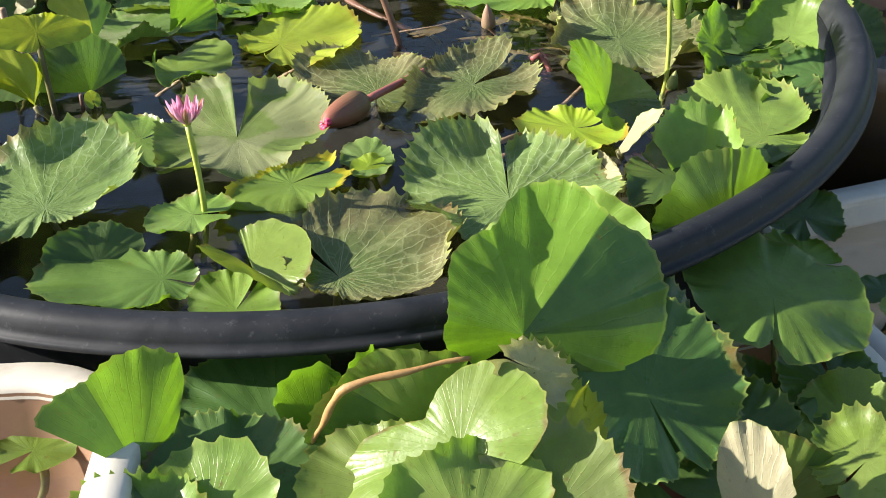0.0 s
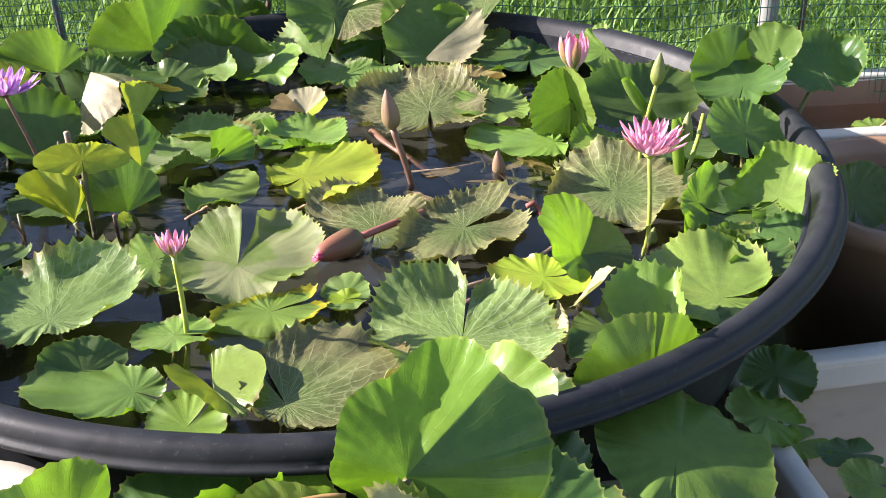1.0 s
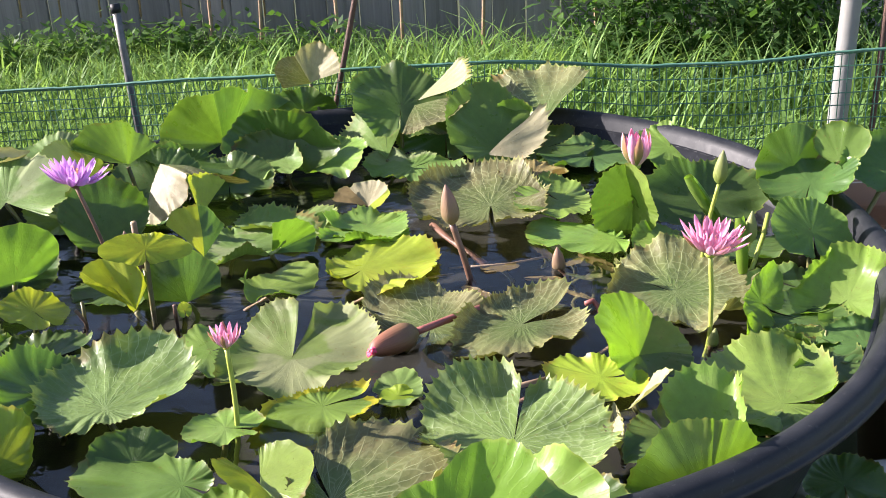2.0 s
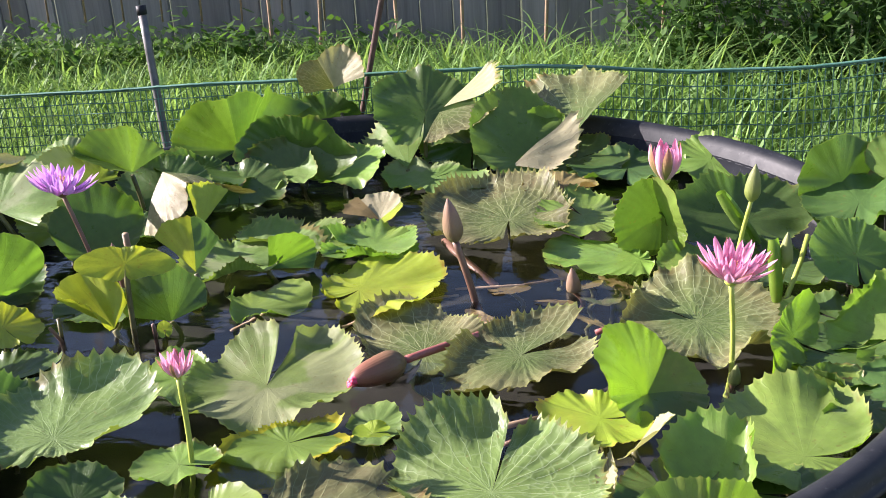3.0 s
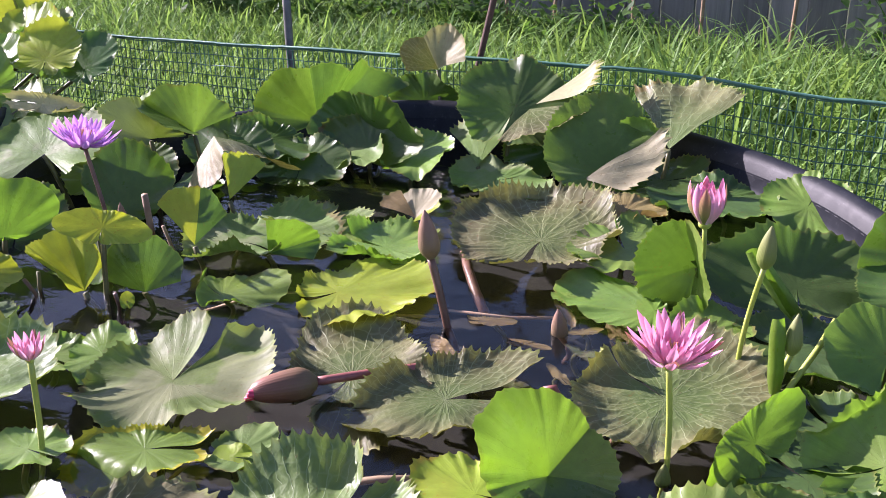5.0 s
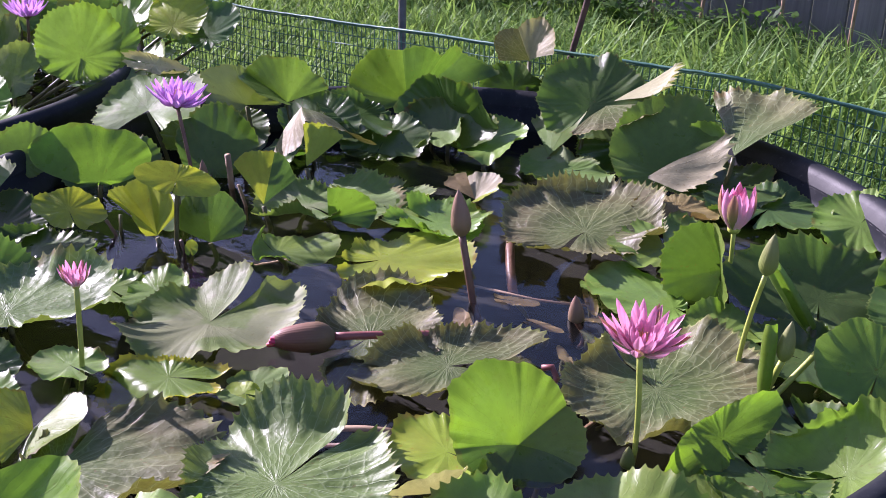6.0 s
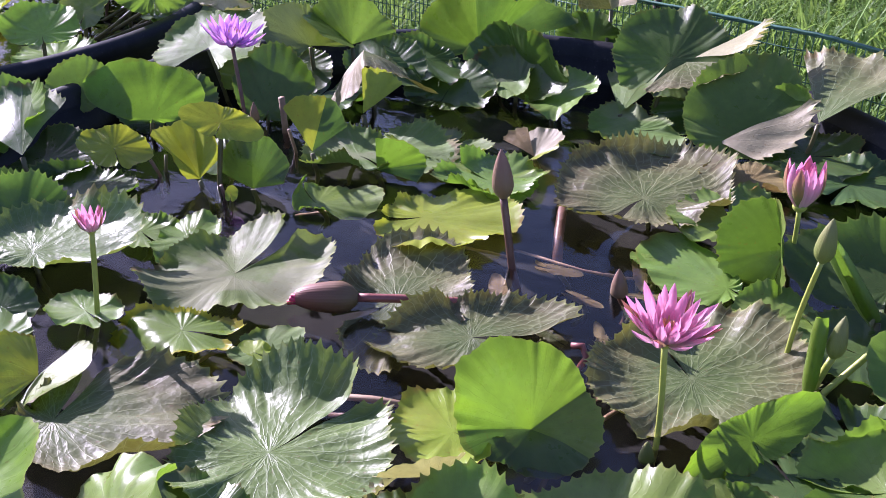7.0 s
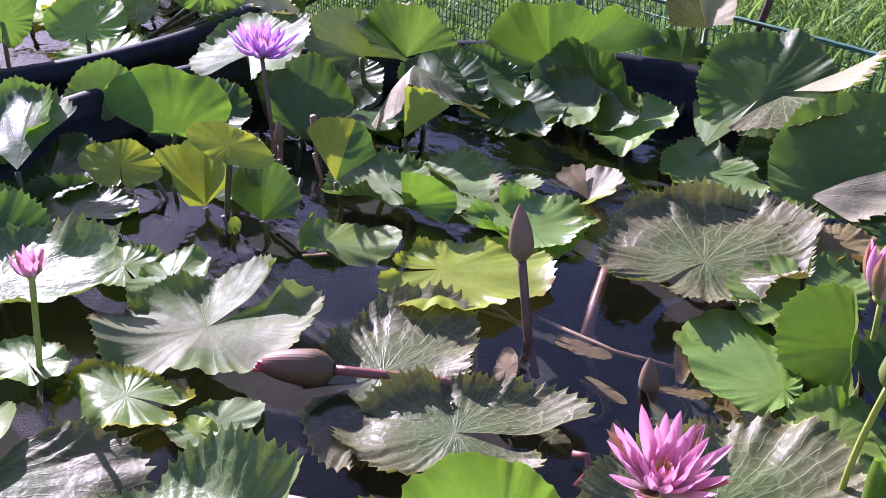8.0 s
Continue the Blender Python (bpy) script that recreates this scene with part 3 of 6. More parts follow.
def petal_mesh(length, width, cupped, tip=0.55, bow=0.11):
    """One boat-shaped petal that grows along +z and faces +x."""
    bm = bmesh.new()
    uv = bm.loops.layers.uv.new("UVMap")
    rows, cols = 9, 6
    grid = []
    for i in range(rows + 1):
        f = i / rows
        w = width * (math.sin(math.pi * min(1, f ** 0.75)) ** tip if 0 < f < 1 else 0.0) * (0.55 + 0.45 * math.sin(math.pi * f * 0.8))
        w = max(w, width * 0.25 if i == 0 else 0.0004)
        line = []
        for j in range(cols + 1):
            s = (j / cols - 0.5) * 2
            x = cupped * (1 - s * s) * w + bow * length * math.sin(math.pi * f) - 0.04 * length * f * f
            line.append((bm.verts.new((x, s * w / 2, f * length)), (j / cols, f)))
        grid.append(line)
    for i in range(rows):
        for j in range(cols):
            quad = (grid[i][j], grid[i][j + 1], grid[i + 1][j + 1], grid[i + 1][j])
            face = bm.faces.new([q[0] for q in quad])
            for loop, q in zip(face.loops, quad):
                loop[uv].uv = q[1]
    me = bpy.data.meshes.new("petal")
    bm.to_mesh(me)
    bm.free()
    return me


def water_lily(at, foot, size, spread, material, label, lean=(0, 0), sepals=SEPAL, stalk="green", counts=(7, 8, 7, 6), core=True, seed=1, bow=0.05, slim=0.25):
    """An opening flower on its stalk. size: a petal's length; spread: the outer petals' angle from upright, in degrees."""
    rng = random.Random(seed)
    flower = thing("water_lily", pose(*at, lean[0], lean[1], 0), label, "flower", "water lilies")
    inv = flower.matrix_basis.inverted()
    part("stalk", tube_bm(arc((0, 0, 0), inv @ Vector(foot), 0.006, 12, (1, 0, 0)), [0.0031] * 12, 10), STALK[stalk], flower)
    me = petal_mesh(size, size * slim, 0.30, 0.55, bow)
    me.materials.append(material)
    se = petal_mesh(size * 0.98, size * slim * 1.1, 0.30, 0.7, bow)
    se.materials.append(sepals)
    for data in (me, se):
        data.polygons.foreach_set("use_smooth", [True] * len(data.polygons))
    cup = bmesh.new()
    bmesh.ops.create_uvsphere(cup, u_segments=14, v_segments=8, radius=size * 0.15)
    for v in cup.verts:
        v.co.z *= 0.8
    part("receptacle", cup, STALK[stalk], flower)

    def put(data, name, turn, open_, length, foot_r):
        ob = new(name, data)
        ob.parent = flower
        a = radians(turn)
        ob.matrix_basis = Matrix.Translation((foot_r * math.cos(a), foot_r * math.sin(a), size * 0.02)) @ Matrix.Rotation(a, 4, "Z") @ Matrix.Rotation(radians(open_), 4, "Y") @ Matrix.Diagonal((length, length, length, 1))

    for k in range(4):
        put(se, "sepal", k * 90 + rng.uniform(-8, 8) + 20, spread * (1.04 + rng.uniform(-0.05, 0.05)), 1.0, size * 0.1)
    for row, count in enumerate(counts):
        for k in range(count):
            put(me, "petal", (k + 0.5 * (row % 2)) * 360 / count + rng.uniform(-7, 7), spread * (1.0 - 0.22 * row) + rng.uniform(-4, 4), (1.0, 0.90, 0.78, 0.62)[row] * rng.uniform(0.93, 1.05) if spread > 40 else (1.0 - 0.07 * row) * rng.uniform(0.95, 1.03), size * (0.11 - 0.02 * row))
    if core:
        bm = bmesh.new()
        for k in range(26):
            a, r = rng.uniform(0, 6.28), size * rng.uniform(0.02, 0.12)
            tube_bm([(r * math.cos(a), r * math.sin(a), 0), (r * 1.6 * math.cos(a), r * 1.6 * math.sin(a), size * rng.uniform(0.3, 0.5))], [0.0012, 0.0007], 5, bm)
        part("stamen_cluster", bm, STAMEN, flower, "golden stamens")
    return flower


def bud(at, foot, length, width, label, sepals, stalk, aim=None, sag=0.01, thick=0.0038, tip=None, name="lily_bud", point=0.75):
    """A closed bud of four overlapping sepals on its stalk. at: the bud's foot; aim: the way that it points."""
    up = Vector(aim or (Vector(at) - Vector(foot))).normalized()
    m = Matrix.Translation(at) @ up.to_track_quat("Z", "Y").to_matrix().to_4x4()
    thing_ = thing(name, m, label, "flower bud", "lily buds")
    inv = m.inverted()
    part("stalk", tube_bm(arc((0, 0, 0), inv @ Vector(foot), sag, 14, (0.6, 0.8, 0)), [thick] * 14, 10), STALK[stalk], thing_)
    for k in range(4):
        bm = bmesh.new()
        uv = bm.loops.layers.uv.new("UVMap")
        rows, cols = 12, 8
        grid = []
        for i in range(rows + 1):
            f = i / rows
            r = width / 2 * (0.35 + 0.65 * min(1, f / 0.22) ** 0.6 if f < 0.22 else math.cos((f - 0.22) / 0.78 * math.pi / 2) ** point if f < 1 else 0.02)
            r = max(r, width * 0.03)
            line = []
            for j in range(cols + 1):
                s = j / cols
                a = radians(k * 90 + (s - 0.5) * 104)
                rr = r * (1 + 0.05 * math.cos((s - 0.5) * 3) + 0.02 * (k % 2))
                line.append((bm.verts.new((rr * math.cos(a), rr * math.sin(a), f * length)), (s, f)))
            grid.append(line)
        for i in range(rows):
            for j in range(cols):
                quad = (grid[i][j], grid[i][j + 1], grid[i + 1][j + 1], grid[i + 1][j])
                face = bm.faces.new([q[0] for q in quad])
                for loop, q in zip(face.loops, quad):
                    loop[uv].uv = q[1]
        part("sepal", bm, sepals, thing_)
    if tip:
        bm = bmesh.new()
        rng = random.Random(5)
        for k in range(9):
            a = rng.uniform(0, 6.28)
            r = width * 0.12
            tube_bm([(r * math.cos(a), r * math.sin(a), length * 0.8), (r * 1.5 * math.cos(a + 0.6), r * 1.5 * math.sin(a + 0.6), length * rng.uniform(0.93, 1.06))], [width * 0.12, width * 0.07], 6, bm)
        part("petal_tip", bm, tip, thing_, "crumpled red petal tips")
    return thing_

# ---- ground, water, tub ----
def ground():
    bm = bmesh.new()
    n = 60
    grid = [[None] * (n + 1) for _ in range(n + 1)]
    for i in range(n + 1):
        for j in range(n + 1):
            u, v = (i / n * 2 - 1), (j / n * 2 - 1)
            x, y = 60 * u * abs(u) ** 1.5, 60 * v * abs(v) ** 1.5
            grid[i][j] = bm.verts.new((x, y, 0.02 * noise.noise((x * 1.3, y * 1.3, 0)) - 0.02))
    for i in range(n):
        for j in range(n):
            bm.faces.new((grid[i][j], grid[i + 1][j], grid[i + 1][j + 1], grid[i][j + 1]))
    return tagged(part("ground", bm, EARTH), "dark damp earth under the grass", "ground", kind="structure")


ground()


def round_tub():
    tub = thing("round_tub", pose(0, 0, 0), "large round black plastic tub with rolled rim, full of water lilies", "tub")
    wall = [(0.0, 0.03), (0.47, 0.03), (0.495, 0.06), (0.662, 0.50), (0.675, 0.541), (0.6752, 0.530), (0.668, 0.50), (0.520, 0.03), (0.49, 0.0), (0.0, 0.0)]
    lip = [(0.674, 0.538), (0.681, 0.555), (0.686, 0.562), (0.692, 0.566), (0.700, 0.567), (0.707, 0.565), (0.712, 0.560), (0.715, 0.552), (0.716, 0.547), (0.7195, 0.5462), (0.7215, 0.5440), (0.7215, 0.5405), (0.7185, 0.5380), (0.700, 0.539), (0.690, 0.534), (0.676, 0.536)]
    part("rolled_rim", lathe_bm(lip, 240), BLACK, tub)
    part("shell", lathe_bm(wall, 200), BLACK, tub)
    return tub


round_tub()


def water_sheet(name, bm, material, label):
    ob = tagged(part(name, bm, material), label, "water", kind="structure")
    ob.visible_shadow = False
    return ob


_w = bmesh.new()
bmesh.ops.create_circle(_w, cap_ends=True, segments=160, radius=0.6625)
for _v in _w.verts:
    _v.co.z = WATER
water_sheet("water", _w, WATER_MAT, "dark still pond water with faint ripples in the tub")
_w = bmesh.new()
bmesh.ops.create_circle(_w, cap_ends=True, segments=90, radius=0.620)
for _v in _w.verts:
    _v.co.z = 0.40
tagged(part("silt", _w, SILT), "black mud below the water of the tub", "mud", kind="structure")


def tray(x0, y0, x1, y1, top, water, corner, material, inside, label, turn=0.0, wall=0.022, flare=0.05):
    """A rectangular plastic tray with rounded corners, a flat rim and sloping sides, with its sheet of water."""
    cx, cy, hx, hy = (x0 + x1) / 2, (y0 + y1) / 2, abs(x1 - x0) / 2, abs(y1 - y0) / 2
    base = thing("plastic_tray", pose(cx, cy, 0, 0, 0, turn), label, "tray", "plastic trays round the tub")

    def ring(shrink, n=9):
        out = []
        r = max(corner - shrink, 0.01)
        for q, (sx, sy) in enumerate(((1, 1), (-1, 1), (-1, -1), (1, -1))):
            for k in range(n):
                a = math.pi / 2 * (q + k / (n - 1))
                out.append((sx * (hx - shrink - r) + r * math.cos(a), sy * (hy - shrink - r) + r * math.sin(a)))
        return out

    def shell(levels, closed=True):
        bm = bmesh.new()
        rings = [[bm.verts.new((x, y, z)) for x, y in ring(s)] for s, z in levels]
        for a, b in zip(rings, rings[1:]):
            for k in range(len(a)):
                bm.faces.new((a[k], a[(k + 1) % len(a)], b[(k + 1) % len(a)], b[k]))
        if closed:
            bm.faces.new(rings[-1][::-1])
        bmesh.ops.recalc_face_normals(bm, faces=bm.faces[:])
        return bm

    lip = 0.035
    part("rim", shell([(0.0, top - 0.03), (0.0, top - 0.004), (0.004, top), (lip - 0.004, top), (lip, top - 0.004), (lip + 0.002, top - 0.012)], False), material, base)
    part("basin", shell([(lip + 0.001, top - 0.006), (lip + 0.012, top - 0.12), (lip + flare, 0.03), (lip + flare + 0.02, 0.02)]), inside, base)
    part("outer_wall", shell([(0.012, top - 0.010), (0.02, top - 0.12), (flare, 0.01), (flare + 0.01, 0.0)]), material, base)
    if water:
        bm = bmesh.new()
        s = lip + 0.004 + flare * (top - water) / top
        bm.faces.new([bm.verts.new((x, y, water)) for x, y in ring(s)])
        ob = part("water", bm, TRAY_WATER, base)
        ob.visible_shadow = False
    return base


tray(0.043, -1.038, 0.603, -0.578, 0.42, 0.37, 0.03, CREAM, TAN, "cream plastic tray of water lilies in front of the tub", 13)
tray(0.626, -0.838, 1.256, -0.088, 0.32, 0.28, 0.06, CREAM, CREAM, "cream plastic tray with dark water and small pads", 15)
tray(0.685, 0.497, 1.485, 0.837, 0.40, 0.34, 0.04, CREAM, TAN, "cream and tan plastic tray with floating pads", 10)
tray(-0.75, -1.15, -0.100, -0.688, 0.525, 0.47, 0.11, CREAM, TAN, "white plastic tub with rounded corners and brown inside", 0)



def round_pot(cx, cy, radius, height, label):
    pot = thing("round_pot", pose(cx, cy, 0), label, "tub")
    k = radius
    part("shell", lathe_bm([(0.0, 0.03), (k - 0.07, 0.03), (k - 0.02, height - 0.03), (k - 0.016, height), (k, height), (k + 0.004, height - 0.03), (k - 0.010, height - 0.035), (k - 0.05, 0.0), (0.0, 0.0)], 80), TAN, pot)
    bm = bmesh.new()
    bmesh.ops.create_circle(bm, cap_ends=True, segments=64, radius=k - 0.024)
    for v in bm.verts:
        v.co.z = height - 0.05
    part("water", bm, TRAY_WATER, pot).visible_shadow = False
    return pot


round_pot(0.920, 0.240, 0.21, 0.40, "tan plastic round pot of water in the tub's shade")

# ---- netting, posts, grass, paling fence ----
def net_fence():
    """Plastic netting that hangs in shallow waves from posts behind the tub."""
    fence = thing("netting_fence", pose(0, 0, 0), "sagging green plastic garden netting behind the tub", "fence")
    x0, x1, low, wide, tall = -2.6, 2.6, 0.04, 0.0142, 0.0235

    def top(x):
        return float(np.interp(x, (-2.6, -1.3, -1.05, -0.78, -0.47, -0.14, 0.06, 0.21, 0.38, 0.54, 0.72, 0.9, 2.6), (0.55, 0.560, 0.568, 0.588, 0.611, 0.633, 0.640, 0.637, 0.628, 0.634, 0.654, 0.662, 0.66))) + 0.0015 * math.sin(x * 17)

    def line(x):
        return 0.752 + 0.008 * math.sin(x * 4.2) + 0.10 * max(0, x - 0.6) - 0.02 * max(0, -0.8 - x)

    def strands(name, lines, thick, flat):
        verts, faces = [], []
        for pts in lines:
            k0 = len(verts)
            for p in pts:
                for k in range(3):
                    a = 2 * math.pi * k / 3
                    verts.append((p[0], p[1] + thick * math.cos(a), p[2] + thick * math.sin(a)) if flat else (p[0] + thick * math.cos(a), p[1] + thick * math.sin(a), p[2]))
            for i in range(len(pts) - 1):
                for k in range(3):
                    faces.append((k0 + 3 * i + k, k0 + 3 * i + (k + 1) % 3, k0 + 3 * i + 3 + (k + 1) % 3, k0 + 3 * i + 3 + k))
        me = bpy.data.meshes.new(name)
        me.from_pydata(verts, [], faces)
        return tagged(part_of(name, me, NET, fence), kind="stuff")

    def sway(x, z):
        return line(x) + 0.006 * math.sin(z * 9 + x * 3) + 0.004 * noise.noise((x * 6, z * 14, 2.0))

    rows, cols = int((0.60 - low) / tall), int((x1 - x0) / wide)
    across = []
    for r in range(rows + 1):
        pts = []
        for i in range(260):
            x = x0 + (x1 - x0) * i / 259
            z = low + (top(x) - 0.004 - low) * r / rows + 0.0035 * noise.noise((x * 9, r * 1.7, 0.0))
            pts.append((x, sway(x, z), z))
        across.append(pts)
    strands("cross_strand", across, 0.0013, True)
    upright = []
    for c in range(cols + 1):
        x = x0 + (x1 - x0) * c / cols
        pts = []
        for i in range(9):
            z = low + (top(x) - low) * i / 8
            pts.append((x + 0.004 * noise.noise((x * 11, z * 20, 5.0)), sway(x, z), z))
        upright.append(pts)
    strands("upright_strand", upright, 0.0012, False)
    # the folded upper hem: a flat double band
    hem = bmesh.new()
    ring = []
    for i in range(400):
        x = x0 + (x1 - x0) * i / 399
        z, y = top(x) + 0.0012 * noise.noise((x * 40, 0, 0)), sway(x, top(x))
        ring.append([hem.verts.new((x, y + dy, z + dz)) for dy, dz in ((-0.0018, -0.0026), (-0.0022, 0.0020), (0.0020, 0.0026), (0.0024, -0.0022))])
    for p, q in zip(ring, ring[1:]):
        for k in range(4):
            hem.faces.new((p[k], q[k], q[(k + 1) % 4], p[(k + 1) % 4]))
    part("hem", hem, NET, fence)
    return fence


net_fence()


def post(name, foot, head, radius, material, label, cap=None):
    p = thing(name, pose(*foot), label, "post")
    d = Vector(head) - Vector(foot)
    part("shaft", tube_bm([d * (i / 8) for i in range(9)], radius, 16), material, p)
    if cap:
        part("cap", tube_bm([d * 0.985, d * 1.012], radius * 1.25, 14), cap, p, "dark plastic cap")
    return p


post("pvc_post", (0.755, 0.80, 0), (0.785, 0.86, 1.55), 0.020, PIPE, "upright pale grey plastic pipe behind the tub")
post("steel_stake", (-0.735, 0.775, 0), (-0.805, 0.86, 0.735), 0.009, GALV, "thin grey metal stake holding the netting", BLACK)
post("rusty_stake", (-0.425, 0.755, 0), (-0.165, 0.755, 1.0), 0.006, RUST, "thin leaning rusty steel rod behind the tub")
post("rusty_stake", (0.83, 0.80, 0), (0.835, 0.82, 1.2), 0.006, RUST, "thin upright rusty steel rod beside the netting")


def blades(name, count, where, height, width, lean, material, label, seed):
    """Grass as one mesh: every blade a bent, tapering strip."""
    rng = np.random.default_rng(seed)
    verts, faces = [], []
    seg = 4
    for _ in range(count):
        x, y = where(rng)
        h, w = height(x, y, rng), width * rng.uniform(0.6, 1.4)
        a, droop = rng.uniform(0, 2 * math.pi), lean * rng.uniform(0.3, 1.5)
        dx, dy = math.cos(a), math.sin(a)
        base = len(verts)
        for i in range(seg + 1):
            f = i / seg
            out = droop * h * f * f
            z = h * f * (1 - 0.35 * droop * f * f)
            ww = w * (1 - f) ** 0.7 * 0.5
            cx, cy = x + dx * out, y + dy * out
            verts.append((cx - dy * ww, cy + dx * ww, z))
            if i < seg:
                verts.append((cx + dy * ww, cy - dx * ww, z))
        for i in range(seg - 1):
            b = base + 2 * i
            faces.append((b, b + 1, b + 3, b + 2))
        b = base + 2 * (seg - 1)
        faces.append((b, b + 1, b + 2))
    me = bpy.data.meshes.new(name)
    me.from_pydata(verts, [], faces)
    return tagged(part_of(name, me, material), label, "grass", kind="stuff")


def lawn_spot(rng):
    y = 0.85 + 2.5 * rng.random() ** 1.1
    x = rng.uniform(-1.5 - 0.95 * y, 1.6 + 0.35 * y)
    return x, y


blades("grass", 54000, lawn_spot, lambda x, y, g: g.uniform(0.05, 0.14) + 0.04 * max(0, y - 1.8), 0.009, 0.8, GRASS, "rough uncut green lawn grass behind the netting", 3)
blades("tall_grass", 4400, lambda g: (-5.5 + 8.9 * g.random() ** 0.7, g.normal(2.55, 0.24)), lambda x, y, g: g.uniform(0.14, 0.44) * (0.58 + 0.42 * min(1, max(0, (x + 1.6) / 1.4))), 0.013, 0.85, GRASS, "tall arching green grass in front of the paling fence", 8)


def yard_spot(rng):
    """Anywhere in the yard but under the tubs and trays."""
    while True:
        x, y = rng.uniform(-6.5, 5.0), rng.uniform(-3.5, 3.3)
        if y > 0.85 and -1.5 - 0.95 * y < x < 1.6 + 0.35 * y:
            continue
        if math.hypot(x, y) > 0.75 and math.hypot(x + 1.53, y + 0.2) > 0.75 and not (-0.85 < x < 1.75 and -1.25 < y < 0.9):
            return x, y


blades("yard_grass", 34000, yard_spot, lambda x, y, g: g.uniform(0.04, 0.11), 0.010, 0.8, GRASS, "short green grass round the tubs", 12)


def weeds(cx, cy, rx, ry, high, count, seed):
    """A leafy weed bush: many small leaves round unseen twigs, with stems."""
    rng = random.Random(seed)
    bush = thing("weed_bush", pose(cx, cy, 0), "dark leafy weeds growing against the fence", "bush", "weeds by the fence")
    verts, faces = [], []
    twigs = bmesh.new()
    for _ in range(count // 40):
        a, r = rng.uniform(0, 6.28), math.sqrt(rng.random())
        foot = Vector((rx * r * math.cos(a) * 0.7, ry * r * math.sin(a), 0))
        head = foot + Vector((rng.uniform(-0.2, 0.2), rng.uniform(-0.15, 0.15), high * rng.uniform(0.5, 1.0)))
        tube_bm(arc(foot, head, 0.05, 5, (1, 0, 0)), [0.003, 0.0026, 0.0022, 0.0018, 0.001], 5, twigs)
        for _ in range(40):
            c = foot.lerp(head, rng.uniform(0.15, 1)) + Vector((rng.gauss(0, 0.07), rng.gauss(0, 0.07), rng.gauss(0, 0.05)))
            s, t, u = rng.uniform(0.018, 0.04), rng.uniform(0, 6.28), rng.uniform(-0.6, 0.9)
            d = Vector((math.cos(t) * math.cos(u), math.sin(t) * math.cos(u), math.sin(u)))
            e = d.cross(Vector((0, 0, 1))).normalized() * s * 0.45
            k = len(verts)
            verts.extend([c - d * s, c + e, c + d * s, c - e, ])
            faces.append((k, k + 1, k + 2, k + 3))
    me = bpy.data.meshes.new("leaves")
    me.from_pydata(verts, [], faces)
    part_of("foliage", me, WEED, bush)
    part("stem", twigs, WEED, bush)
    return bush


weeds(0.75, 3.0, 1.0, 0.25, 0.62, 4400, 4)
weeds(-1.6, 3.15, 1.3, 0.12, 0.20, 1700, 5)
weeds(-2.85, 2.95, 0.70, 0.12, 0.25, 1800, 7)


def paling_fence():
    fence = thing("paling_fence", pose(0, 0, 0), "weathered grey timber paling fence at the back of the garden", "fence", kind="structure")
    bm = box_bm(-0.0725, -0.009, 0.0, 0.0725, 0.009, 1.75, 0.003)
    me = bpy.data.meshes.new("paling")
    bm.to_mesh(me)
    bm.free()
    me.materials.append(WOOD)
    rng = random.Random(9)
    for k in range(84):
        ob = new("paling", me)
        ob.parent = fence
        ob.matrix_basis = pose(-8.4 + k * 0.152, 3.42 + rng.uniform(-0.006, 0.006), rng.uniform(-0.03, 0.0), 0, rng.uniform(-0.4, 0.4), rng.uniform(-1, 1))
    for z in (0.4, 1.35):
        part("rail", box_bm(-8.5, 3.435, z, 4.5, 3.48, z + 0.075, 0.004), WOOD, fence)
    return fence


paling_fence()


def wire_trellis():
    """Old wire mesh leaning on the palings, with a few dry bamboo canes."""
    t = thing("wire_trellis", pose(0, 0, 0), "old rusty wire panel leaning on the paling fence", "trellis")
    bm = bmesh.new()
    for k in range(9):
        x = -2.9 + k * 0.2
        tube_bm([(x, 3.34, 0.2), (x + 0.02, 3.385, 1.3)], 0.005, 6, bm)
    for k in range(6):
        z = 0.45 + k * 0.2
        tube_bm(arc((-3.0, 3.34, z), (-1.2, 3.34, z + 0.02), 0.02, 7), 0.004, 6, bm)
    part("wires", bm, STALK["dry"], t)
    return t


wire_trellis()
for _k, (_x, _h) in enumerate(((-1.55, 1.3), (-1.32, 1.1), (-0.95, 1.5), (-0.66, 1.3), (-0.3, 1.4), (0.2, 1.3), (0.9, 1.4))):
    post("garden_cane", (_x, 3.3, 0), (_x + 0.05 * math.sin(_k * 2.1), 3.35, _h), 0.008, STALK["dry"], "thin dry bamboo cane standing by the fence")

# ---- lily pads ----
lily_pad("olive", at=(0.408, -0.038, 0.508), turn=(0, -0, 94), size=(0.134, 0.108), off=(0.011, -0.009), notch=70, pleat=0.0010, teeth=0.045, wave=0.05, gap=8, lift=0.10)
lily_pad("olive", at=(0.202, -0.156, 0.508), turn=(0, -0, 59), size=(0.118, 0.073), off=(0.005, -0.000), notch=-17, pleat=0.0007, teeth=0.06, wave=0.025, gap=24, lift=0.02, curl=12, bends=((180, 0.055, -12, 0.03),))
lily_pad("olive", at=(0.080, -0.159, 0.503), turn=(-0, -0, -54), size=(0.145, 0.077), off=(-0.011, 0.008), notch=-40, pleat=0.0011, teeth=0.045, wave=0.03, curl=8, bends=((-36, 0.0, -9, 0.03), (54, 0.040, -14, 0.03)))
lily_pad("pale", at=(-0.082, -0.275, 0.510), turn=(0, -0, 72), size=(0.117, 0.099), off=(0.005, -0.003), notch=19, curl=14, teeth=0.03, wave=0.07, lift=0.28, gap=14)
